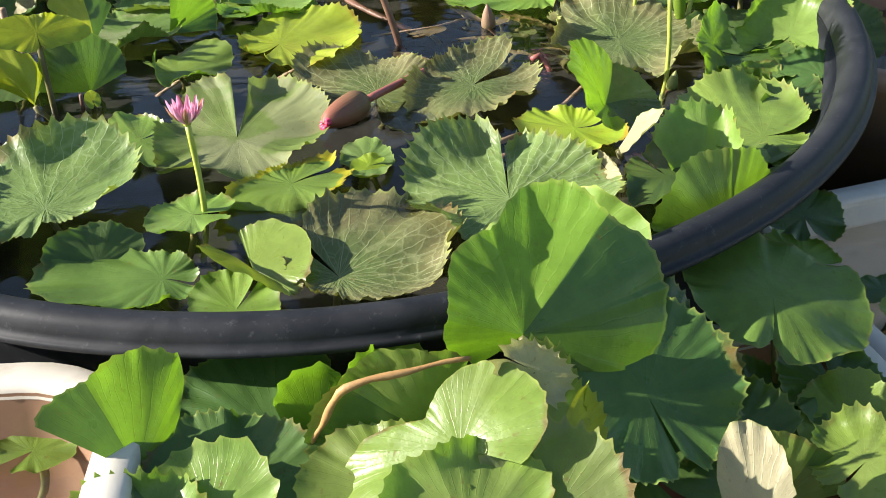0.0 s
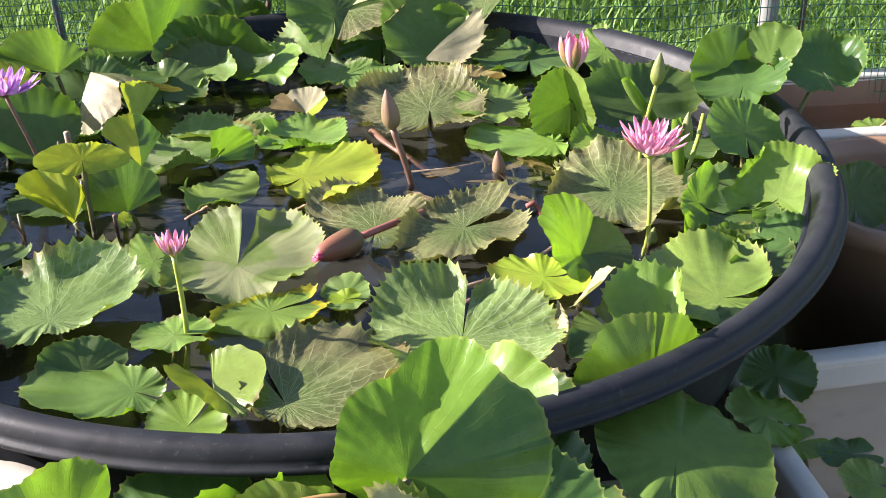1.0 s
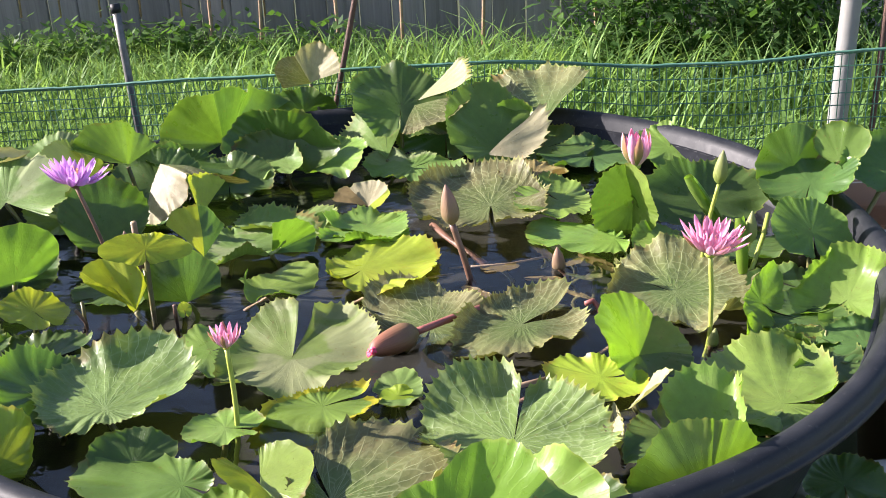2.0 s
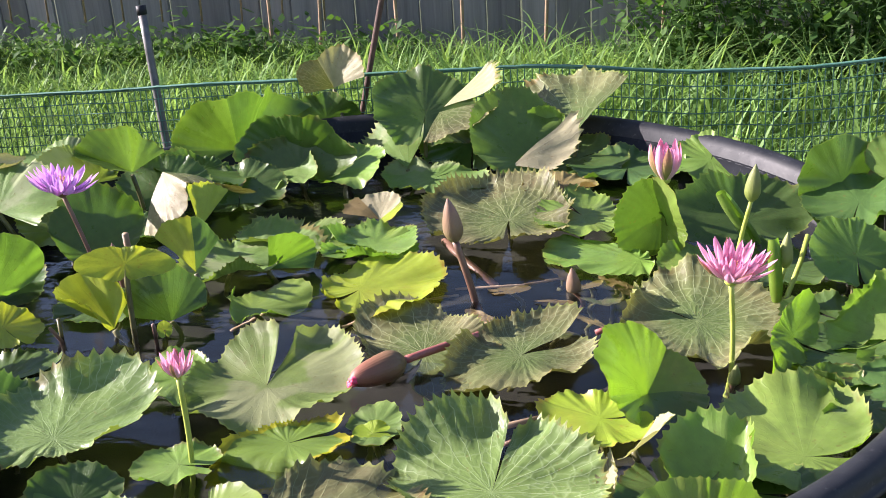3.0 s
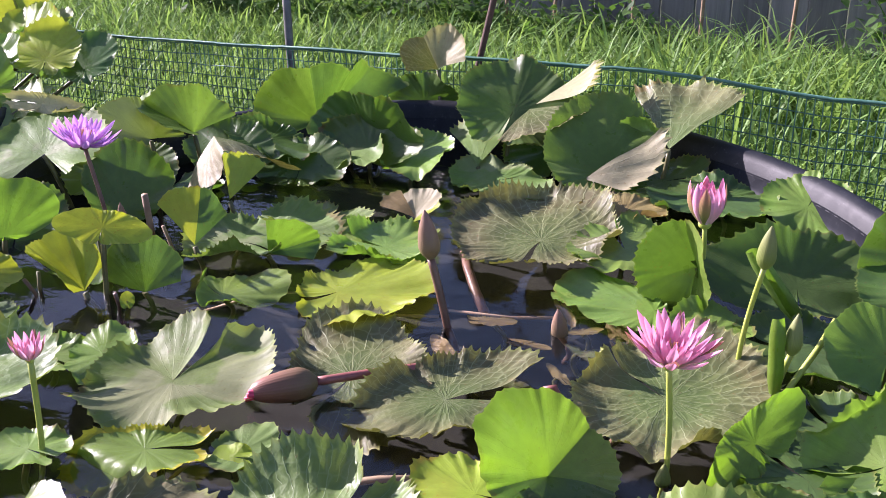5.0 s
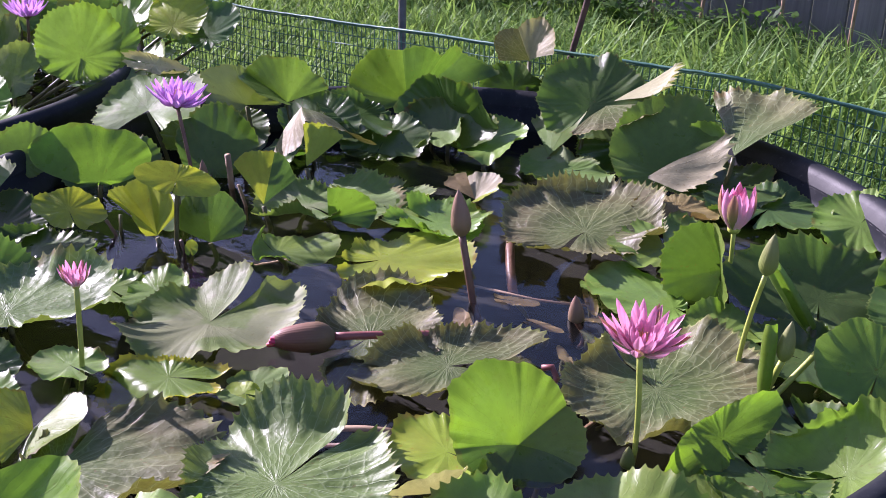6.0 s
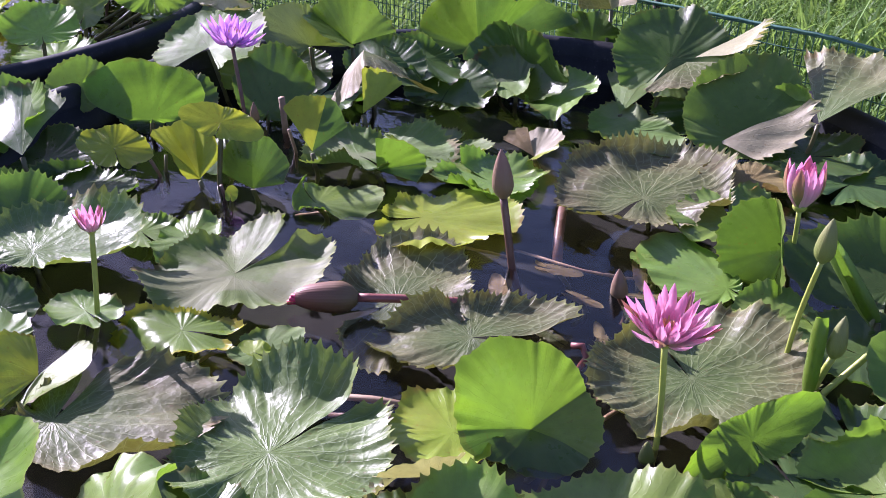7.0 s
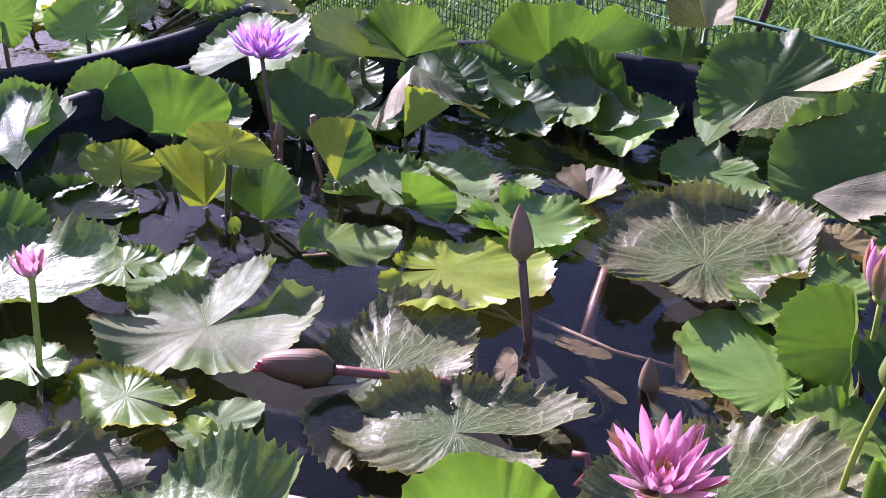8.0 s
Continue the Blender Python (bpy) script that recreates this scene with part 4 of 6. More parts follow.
lily_pad("edged", at=(-0.012, -0.388, 0.510), turn=(0, -0, 45), size=(0.093, 0.046), off=(-0.020, -0.009), notch=-11, teeth=0.05, curl=10, bends=((-135, 0.024, -70, 0.012),))
lily_pad("pale", at=(0.069, -0.333, 0.505), turn=(0, -0, 97), size=(0.047, 0.031), off=(0.002, 0.001), notch=131)
lily_pad("veined", at=(0.220, -0.434, 0.506), turn=(0, -0, 126), size=(0.120, 0.103), off=(0.014, -0.011), notch=-37, pleat=0.0013, teeth=0.05, wave=0.05, bends=((-37, 0.03, 8, 0.03),), gap=3, curl=14)
lily_pad("olive", at=(0.044, -0.562, 0.506), turn=(0, 0, -92), size=(0.102, 0.090), off=(-0.052, 0.032), notch=-144, pleat=0.0013, teeth=0.045)
lily_pad("veined", at=(-0.259, -0.442, 0.526), turn=(0, 4, -39), size=(0.080, 0.100), off=(-0.032, 0.031), notch=-40, gap=4, teeth=0.06, tooth=0.011, curl=6, wave=0.03, cup=0.05, pleat=0.0009, ends_cut=0.1, bends=((-45, 0.02, -28, 0.02), (135, 0.085, 25, 0.02)), label="pale green toothed pad with a wavy lifted edge")
lily_pad("dim", at=(-0.126, -0.547, 0.503), turn=(0, -0, 175), size=(0.082, 0.052), off=(0.043, 0.005), notch=173)
lily_pad("green", at=(-0.109, -0.451, 0.515), turn=(-0, -0, -65), size=(0.035, 0.049), off=(-0.000, -0.002), notch=70)
lily_pad("yellow", at=(-0.054, 0.001, 0.508), turn=(0, -0, 176), size=(0.084, 0.104), off=(-0.028, -0.017), notch=71, teeth=0.03, gap=10, lift=0.05, wave=0.05)
lily_pad("green", at=(-0.179, -0.082, 0.508), turn=(0, -0, 38), size=(0.066, 0.044), off=(0.024, 0.018), notch=140, teeth=0.02, wave=0.12, lift=0.3)
lily_pad("green", at=(-0.079, 0.150, 0.508), turn=(-0, -0, -35), size=(0.071, 0.083), off=(-0.014, 0.004), notch=-141, teeth=0.05, wave=0.08)
lily_pad("pale", at=(-0.267, 0.062, 0.510), turn=(0, -0, 144), size=(0.081, 0.120), off=(0.008, -0.030), notch=-140, teeth=0.06, pleat=0.0006, wave=0.10)
lily_pad("olive", at=(0.111, 0.260, 0.516), turn=(0, -0, 100), size=(0.156, 0.117), off=(0.032, 0.017), notch=178, pleat=0.0011, teeth=0.045, wave=0.06)
lily_pad("green", at=(0.225, 0.293, 0.514), turn=(-0, -0, -78), size=(0.097, 0.068), off=(-0.007, -0.011), notch=-153)
lily_pad("green", at=(0.321, 0.153, 0.507), turn=(0, -0, 57), size=(0.058, 0.088), off=(-0.031, 0.046), notch=-58, teeth=0.012, wave=0.02)
lily_pad("green", at=(0.521, -0.328, 0.509), turn=(0, -0, 157), size=(0.083, 0.111), off=(0.030, -0.030), notch=-148, teeth=0.035, wave=0.05, gap=5)
# Deep green stands in for the shade that lies on this pad.
lily_pad("dark", at=(0.592, -0.217, 0.506), turn=(0, -0, 82), size=(0.064, 0.043), off=(-0.001, 0.002), notch=103)
lily_pad("yellow", at=(0.311, -0.285, 0.508), turn=(0, -0, 77), size=(0.051, 0.068), off=(-0.007, 0.004), notch=-65)
lily_pad("dark", at=(0.387, -0.423, 0.520), turn=(0, -0, 154), size=(0.038, 0.090), off=(0.003, -0.018), notch=-36)
# Dark lobes put the shaded half of this pad into its colour.
folded_pad((-0.435, 0.472, 0.55), [("dark", (-0.350, 0.640, 0.585), (-0.405, 0.600, 0.628), dict(teeth=0.022, tooth=0.014)), ("dark", (-0.405, 0.600, 0.628), (-0.4, 0.52, 0.64), dict(teeth=0.022, tooth=0.014)), ("dark", (-0.4, 0.52, 0.64), (-0.44, 0.462, 0.652), dict(teeth=0.022, tooth=0.014)), ("dim", (-0.44, 0.462, 0.652), (-0.522, 0.432, 0.612), dict(teeth=0.022, tooth=0.014)), ("dim", (-0.522, 0.432, 0.612), (-0.545, 0.422, 0.56), dict(teeth=0.022, tooth=0.014)), ("dim", (-0.545, 0.422, 0.56), (-0.49, 0.41, 0.52), dict(teeth=0.022, tooth=0.014))], "large green standing pad lit from behind, shaded half coloured dark")
# Added blade whose deep green paints the shade on the tall pad.
folded_pad((-0.32, 0.475, 0.528), [("dark", (-0.19, 0.44, 0.562), (-0.232, 0.446, 0.6), dict(teeth=0.022, tooth=0.014)), ("dark", (-0.232, 0.446, 0.6), (-0.285, 0.44, 0.626), dict(teeth=0.022, tooth=0.014)), ("dark", (-0.285, 0.44, 0.626), (-0.341, 0.45, 0.622), dict(teeth=0.022, tooth=0.014)), ("dark", (-0.341, 0.45, 0.622), (-0.405, 0.442, 0.588), dict(teeth=0.022, tooth=0.014)), ("dark", (-0.405, 0.442, 0.588), (-0.42, 0.42, 0.545), dict(teeth=0.022, tooth=0.014))], "broad pad coloured deep green for the taller one's shade")
folded_pad((-0.535, 0.262, 0.575), [("dim", (-0.515, 0.345, 0.585), (-0.545, 0.335, 0.615), dict(teeth=0.022, tooth=0.014)), ("dim", (-0.545, 0.335, 0.615), (-0.57, 0.285, 0.642), dict(teeth=0.022, tooth=0.014)), ("dim", (-0.57, 0.285, 0.642), (-0.608, 0.258, 0.638), dict(teeth=0.022, tooth=0.014)), ("dim", (-0.608, 0.258, 0.638), (-0.627, 0.245, 0.612), dict(teeth=0.022, tooth=0.014)), ("dim", (-0.627, 0.245, 0.612), (-0.545, 0.202, 0.6), dict(teeth=0.022, tooth=0.014)), ("dim", (-0.545, 0.202, 0.6), (-0.498, 0.238, 0.58), dict(teeth=0.022, tooth=0.014))], "green pad cupped at the rim, lit from behind")
lily_pad("pale", at=(-0.713, 0.326, 0.555), turn=(-3, 21, -71), size=(0.079, 0.089), off=(0.000, 0.000), wave=0.06, notch=30)
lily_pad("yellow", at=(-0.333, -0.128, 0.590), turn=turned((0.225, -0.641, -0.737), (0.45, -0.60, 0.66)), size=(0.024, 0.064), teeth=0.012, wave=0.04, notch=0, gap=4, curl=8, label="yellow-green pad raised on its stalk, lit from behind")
lily_pad("yellow", at=(-0.462, -0.229, 0.538), turn=(-15, 24, -38), size=(0.039, 0.054), teeth=0.02, notch=20, gap=4, curl=12, label="yellow-green pad standing low over the water")
lily_pad("green", at=(-0.572, 0.103, 0.536), turn=(3, 21, 3), size=(0.077, 0.066), off=(0.000, 0.000), notch=-40, wave=0.08)
lily_pad("green", at=(-0.606, -0.318, 0.565), turn=(2, 28, -48), size=(0.069, 0.078), off=(0.000, 0.000), notch=-60, wave=0.10, bends=((86, 0.01, 30, 0.02),), label="broad green pad tilted up near the rim")
lily_pad("dark", at=(0.602, 0.262, 0.592), turn=(-1, 74, -66), size=(0.072, 0.068), teeth=0.02, tooth=0.018, notch=0, gap=4, curl=8, wave=0.02, label="green pad standing upright beside the rim")
lily_pad("dark", at=(0.620, 0.214, 0.582), turn=(5, 17, -90), size=(0.070, 0.079), off=(0.000, 0.000), notch=-16, gap=4, wave=0.06, bends=((74, 0.01, 28, 0.02),))
lily_pad("dim", at=(0.606, 0.076, 0.558), turn=turned((0.10, -0.80, -0.60), (0.38, -0.52, 0.76)), size=(0.058, 0.066), notch=0, teeth=0.015, wave=0.05, gap=6, curl=12, label="green pad leaning up beside the rim")
lily_pad("green", at=(0.636, -0.062, 0.516), turn=turned((-0.30, -0.85, -0.42), (-0.28, -0.40, 0.87)), size=(0.082, 0.072), off=(-0.008, 0.0), notch=-30, gap=12, teeth=0.03, cup=0.30, curl=22, wave=0.06, bends=((180, 0.045, 30, 0.03),), label="broad cupped green pad with a pale midrib, half in shade")
folded_pad((0.425, -0.535, 0.512), [("green", (0.480, -0.478, 0.548), (0.428, -0.500, 0.590), dict(teeth=0.02, tooth=0.009)), ("green", (0.428, -0.500, 0.590), (0.345, -0.553, 0.535), dict(teeth=0.02, tooth=0.009))], "olive-green pad leaning upright against the inner rim")
lily_pad("green", at=(0.238, -0.600, 0.530), turn=turned((0.35, -0.75, -0.55), (-0.35, -0.62, 0.70)), size=(0.070, 0.098), teeth=0.012, tooth=0.016, notch=0, gap=4, curl=14, wave=0.04, bends=((180, 0.03, -35, 0.04),), label="light green arched pad behind the rim")
# Left lobes are dark by colour, to show that half in shade.
folded_pad((0.348, 0.226, 0.545), [("dark", (0.333, 0.210, 0.614), (0.290, 0.186, 0.590), dict(teeth=0.035, crease=True)), ("dark", (0.290, 0.186, 0.590), (0.284, 0.184, 0.525), dict(teeth=0.035)), ("dark", (0.284, 0.184, 0.525), (0.350, 0.205, 0.484), dict(teeth=0.035)), ("green", (0.350, 0.205, 0.484), (0.386, 0.162, 0.548), dict(teeth=0.015, crease=True)), ("green", (0.386, 0.162, 0.548), (0.333, 0.210, 0.614), dict(teeth=0.015))], "green V-folded pad, one half shining, the other coloured as shaded")
lily_pad("pale", at=(-0.058, 0.450, 0.514), turn=(0, 8, -110), size=(0.060, 0.110), notch=150, wave=0.06)
lily_pad("pale", at=(-0.343, 0.440, 0.527), turn=(0, 16, -120), size=(0.060, 0.085), notch=60, wave=0.08)
folded_pad((-0.645, 0.045, 0.586), [("pale", (-0.555, 0.010, 0.574), (-0.690, 0.132, 0.625), dict(teeth=0.03, wave=0.06)), ("pale", (-0.690, 0.132, 0.625), (-0.738, 0.015, 0.578), dict(teeth=0.03, wave=0.06)), ("pale", (-0.738, 0.015, 0.578), (-0.655, -0.030, 0.556), dict(teeth=0.04))], "pale pad spread beneath the violet flower, white in the sun", foot=(-0.60, 0.06, 0.42))
folded_pad((-0.105, 0.270, 0.504), [("straw", (-0.070, 0.285, 0.528), (-0.100, 0.318, 0.532), dict(teeth=0.03, wave=0.08)), ("straw", (-0.100, 0.318, 0.532), (-0.150, 0.300, 0.520), dict(teeth=0.03)), ("brown", (-0.150, 0.300, 0.530), (-0.165, 0.262, 0.515), dict(teeth=0.04)), ("yellow", (-0.085, 0.235, 0.510), (-0.070, 0.285, 0.528), dict(teeth=0.02))], "dying pad curled up at its edges, tan and yellow")
lily_pad("dim", at=(0.665, 0.245, 0.610), turn=(0, 52, -108), size=(0.035, 0.042), off=(-0.03, 0.0), notch=0, gap=4, foot=(0.62, 0.2, 0.45))
lily_pad("dark", at=(0.745, 0.245, 0.598), turn=(0, 34, -62), size=(0.060, 0.085), off=(-0.010, 0.0), notch=0, gap=4, teeth=0.05, bends=((90, 0.040, 45, 0.02),), foot=(0.63, 0.15, 0.45), label="deep green pad hanging over the rim, its tip in the sun")
folded_pad((0.142, -0.857, 0.560), [("green", (0.183, -0.882, 0.566), (0.201, -0.860, 0.592), dict(teeth=0.012)), ("green", (0.201, -0.860, 0.592), (0.186, -0.824, 0.602), dict(teeth=0.012)), ("green", (0.186, -0.824, 0.602), (0.118, -0.832, 0.566), dict(teeth=0.012)), ("green", (0.118, -0.832, 0.566), (0.056, -0.845, 0.514), dict(teeth=0.012)), ("green", (0.056, -0.845, 0.514), (0.075, -0.905, 0.522), dict(teeth=0.012))], "glossy light green pad in full sun", foot=(0.16, -0.82, 0.2), group="pads in the front tray")
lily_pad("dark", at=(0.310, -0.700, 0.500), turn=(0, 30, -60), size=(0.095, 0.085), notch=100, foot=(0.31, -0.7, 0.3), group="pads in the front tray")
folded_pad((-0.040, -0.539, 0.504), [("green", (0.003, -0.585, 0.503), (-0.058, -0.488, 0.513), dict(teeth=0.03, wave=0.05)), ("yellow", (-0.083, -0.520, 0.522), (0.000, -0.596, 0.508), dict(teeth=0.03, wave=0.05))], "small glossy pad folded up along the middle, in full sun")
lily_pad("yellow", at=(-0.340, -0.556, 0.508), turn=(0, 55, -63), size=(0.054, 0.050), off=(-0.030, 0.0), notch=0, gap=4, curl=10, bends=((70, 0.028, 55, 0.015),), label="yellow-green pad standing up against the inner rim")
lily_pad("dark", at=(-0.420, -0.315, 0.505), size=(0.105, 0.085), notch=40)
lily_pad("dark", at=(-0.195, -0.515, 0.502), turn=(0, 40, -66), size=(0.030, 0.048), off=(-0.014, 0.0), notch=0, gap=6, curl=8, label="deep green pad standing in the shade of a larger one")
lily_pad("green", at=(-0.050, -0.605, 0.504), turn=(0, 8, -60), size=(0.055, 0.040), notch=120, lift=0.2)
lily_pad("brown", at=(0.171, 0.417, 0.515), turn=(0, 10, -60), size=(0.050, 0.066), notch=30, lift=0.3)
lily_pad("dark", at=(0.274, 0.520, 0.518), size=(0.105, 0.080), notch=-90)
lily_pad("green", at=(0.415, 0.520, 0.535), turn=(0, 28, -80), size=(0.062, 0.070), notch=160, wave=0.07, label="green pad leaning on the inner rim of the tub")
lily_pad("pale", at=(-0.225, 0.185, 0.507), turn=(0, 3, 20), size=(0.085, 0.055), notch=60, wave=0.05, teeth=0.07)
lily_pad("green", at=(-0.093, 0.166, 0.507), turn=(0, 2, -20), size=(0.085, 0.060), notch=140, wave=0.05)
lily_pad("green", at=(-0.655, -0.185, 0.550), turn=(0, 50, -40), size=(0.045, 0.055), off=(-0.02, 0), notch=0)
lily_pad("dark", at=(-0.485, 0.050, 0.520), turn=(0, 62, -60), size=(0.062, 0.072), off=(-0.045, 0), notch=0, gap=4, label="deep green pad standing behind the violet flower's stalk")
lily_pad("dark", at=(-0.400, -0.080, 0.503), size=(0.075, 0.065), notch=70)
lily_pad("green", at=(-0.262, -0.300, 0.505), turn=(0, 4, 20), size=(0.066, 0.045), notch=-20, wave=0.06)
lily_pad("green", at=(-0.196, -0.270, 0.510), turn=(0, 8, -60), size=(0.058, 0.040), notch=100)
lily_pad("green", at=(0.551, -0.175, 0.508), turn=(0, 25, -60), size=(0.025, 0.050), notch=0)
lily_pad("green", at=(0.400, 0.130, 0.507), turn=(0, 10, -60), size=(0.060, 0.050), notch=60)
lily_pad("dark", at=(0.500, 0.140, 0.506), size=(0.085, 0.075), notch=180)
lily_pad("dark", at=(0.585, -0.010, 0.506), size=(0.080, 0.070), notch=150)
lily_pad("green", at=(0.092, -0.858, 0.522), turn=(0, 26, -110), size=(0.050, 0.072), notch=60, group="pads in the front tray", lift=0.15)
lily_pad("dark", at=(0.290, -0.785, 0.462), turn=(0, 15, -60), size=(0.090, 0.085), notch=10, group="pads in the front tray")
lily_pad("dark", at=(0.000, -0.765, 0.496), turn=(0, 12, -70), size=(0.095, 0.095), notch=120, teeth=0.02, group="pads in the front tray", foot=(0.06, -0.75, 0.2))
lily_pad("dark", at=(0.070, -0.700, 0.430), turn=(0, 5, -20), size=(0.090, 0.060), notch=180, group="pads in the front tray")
lily_pad("green", at=(-0.044, -0.850, 0.494), turn=(0, 36, -100), size=(0.038, 0.050), off=(-0.02, 0), notch=0, gap=4, teeth=0.06, tooth=0.014, group="pads in the front tray")
lily_pad("green", at=(-0.100, -0.872, 0.478), turn=(0, 38, -85), size=(0.045, 0.062), off=(-0.02, 0), notch=0, gap=4, teeth=0.07, group="pads in the front tray")
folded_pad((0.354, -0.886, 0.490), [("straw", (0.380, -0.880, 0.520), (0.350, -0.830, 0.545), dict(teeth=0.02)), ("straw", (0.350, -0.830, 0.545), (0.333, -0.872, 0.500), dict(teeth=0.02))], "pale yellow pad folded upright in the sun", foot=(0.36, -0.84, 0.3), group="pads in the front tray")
folded_pad((0.395, -0.815, 0.441), [("dark", (0.457, -0.800, 0.432), (0.425, -0.800, 0.487), dict(teeth=0.012)), ("green", (0.425, -0.800, 0.487), (0.370, -0.800, 0.500), dict(teeth=0.012))], "green pad behind a pale folded one", foot=(0.40, -0.82, 0.2), group="pads in the front tray")
lily_pad("dark", at=(0.430, -0.665, 0.410), turn=(0, 8, -60), size=(0.060, 0.050), notch=0, gap=4, group="pads in the front tray")
lily_pad("green", at=(0.500, -0.700, 0.420), turn=(0, 22, -120), size=(0.050, 0.045), notch=90, group="pads in the front tray")
lily_pad("pale", at=(0.200, -0.905, 0.535), turn=(0, 35, -100), size=(0.046, 0.055), off=(-0.02, 0), notch=0, gap=4, teeth=0.07, group="pads in the front tray")
lily_pad("green", at=(0.145, -0.915, 0.530), turn=(0, 36, -85), size=(0.050, 0.060), off=(-0.02, 0), notch=0, gap=4, group="pads in the front tray")
lily_pad("bright", at=(0.030, -0.760, 0.490), turn=(0, 70, -75), size=(0.034, 0.028), off=(-0.035, 0), notch=0, gap=4, teeth=0.07, group="pads in the front tray")
lily_pad("bright", at=(0.090, -0.735, 0.495), turn=(0, 62, -70), size=(0.026, 0.044), off=(-0.025, 0), notch=0, gap=4, teeth=0.06, group="pads in the front tray")
lily_pad("dark", at=(0.800, 0.150, 0.420), turn=(0, 55, -80), size=(0.055, 0.075), notch=0, gap=4, group="small pads in the far tray", foot=(0.80, 0.20, 0.02), label="dark green pad hanging in the shade beside the tub")
lily_pad("green", at=(0.960, 0.620, 0.345), size=(0.050, 0.045), notch=10, group="small pads in the far tray")
lily_pad("yellow", at=(1.060, 0.660, 0.345), size=(0.040, 0.036), notch=80, group="small pads in the far tray")
lily_pad("green", at=(1.150, 0.640, 0.355), turn=(0, 25, -60), size=(0.045, 0.040), notch=200, group="small pads in the far tray")
# Shadowed area given as a pad of the dark leaf colour.
lily_pad("dark", at=(-0.300, 0.430, 0.522), turn=(0, 48, -85), size=(0.046, 0.110), off=(-0.024, 0.0), notch=0, gap=4, cup=0.15, wave=0.05, label="wavy standing pad with shade put into its deep green")
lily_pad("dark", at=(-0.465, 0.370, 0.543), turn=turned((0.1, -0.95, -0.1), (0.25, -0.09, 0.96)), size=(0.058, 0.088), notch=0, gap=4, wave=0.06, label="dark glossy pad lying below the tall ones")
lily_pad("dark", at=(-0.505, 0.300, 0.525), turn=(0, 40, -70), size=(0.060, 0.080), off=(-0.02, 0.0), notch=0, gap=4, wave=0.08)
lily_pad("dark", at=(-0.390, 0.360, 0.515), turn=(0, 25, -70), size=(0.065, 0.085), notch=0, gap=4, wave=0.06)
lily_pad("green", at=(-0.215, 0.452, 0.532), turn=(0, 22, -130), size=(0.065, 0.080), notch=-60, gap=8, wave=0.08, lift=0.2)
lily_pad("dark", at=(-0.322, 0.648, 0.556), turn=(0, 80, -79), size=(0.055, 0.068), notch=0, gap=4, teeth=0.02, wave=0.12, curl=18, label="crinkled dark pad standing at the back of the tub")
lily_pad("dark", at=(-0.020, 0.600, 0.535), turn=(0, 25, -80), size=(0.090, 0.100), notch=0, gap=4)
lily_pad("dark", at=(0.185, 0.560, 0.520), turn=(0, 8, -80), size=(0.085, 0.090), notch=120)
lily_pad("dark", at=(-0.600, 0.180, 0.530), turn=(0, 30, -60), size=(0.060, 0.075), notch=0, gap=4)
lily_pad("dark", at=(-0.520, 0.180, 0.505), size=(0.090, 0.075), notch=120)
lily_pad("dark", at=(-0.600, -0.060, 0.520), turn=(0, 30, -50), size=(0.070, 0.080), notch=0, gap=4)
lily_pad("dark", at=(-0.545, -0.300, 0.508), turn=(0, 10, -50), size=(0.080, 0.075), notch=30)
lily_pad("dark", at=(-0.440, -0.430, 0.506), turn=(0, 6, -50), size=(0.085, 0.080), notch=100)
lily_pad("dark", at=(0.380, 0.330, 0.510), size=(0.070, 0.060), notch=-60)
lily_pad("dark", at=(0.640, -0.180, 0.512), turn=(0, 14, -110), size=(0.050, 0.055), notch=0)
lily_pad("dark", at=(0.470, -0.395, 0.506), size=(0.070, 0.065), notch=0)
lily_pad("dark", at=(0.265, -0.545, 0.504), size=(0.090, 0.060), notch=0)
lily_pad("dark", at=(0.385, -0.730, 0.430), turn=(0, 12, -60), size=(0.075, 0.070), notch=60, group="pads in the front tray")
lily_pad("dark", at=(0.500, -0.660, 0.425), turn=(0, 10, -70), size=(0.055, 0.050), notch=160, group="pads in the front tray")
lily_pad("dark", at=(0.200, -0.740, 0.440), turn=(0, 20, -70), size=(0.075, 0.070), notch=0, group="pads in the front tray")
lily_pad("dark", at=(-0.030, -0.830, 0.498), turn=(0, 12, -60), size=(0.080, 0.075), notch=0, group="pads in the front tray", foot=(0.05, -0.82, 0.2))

folded_pad((0.125, -0.800, 0.522), [("green", (0.153, -0.786, 0.582), (0.056, -0.800, 0.576), dict(teeth=0.01)), ("dark", (0.056, -0.800, 0.576), (0.028, -0.798, 0.516), dict(teeth=0.02)), ("dark", (0.028, -0.798, 0.516), (0.055, -0.822, 0.494), dict(teeth=0.02))], "green pad with a dry brown rolled edge", foot=(0.12, -0.78, 0.3), group="pads in the front tray")
folded_pad((0.204, -0.838, 0.516), [("yellow", (0.241, -0.835, 0.499), (0.235, -0.797, 0.561), dict(teeth=0.05, tooth=0.008)), ("green", (0.235, -0.797, 0.561), (0.192, -0.790, 0.600), dict(teeth=0.05, tooth=0.008))], "green pad standing in the front tray", foot=(0.21, -0.80, 0.3), group="pads in the front tray")
lily_pad("straw", at=(0.198, -0.815, 0.592), turn=turned((0.86, -0.10, -0.50), (-0.25, -0.72, 0.64)), size=(0.034, 0.020), notch=180, gap=3, teeth=0.14, tooth=0.008, curl=6, bends=((0, 0.012, -35, 0.02),), foot=(0.215, -0.80, 0.3), group="pads in the front tray", label="pale yellow pad curled at its toothed edge")
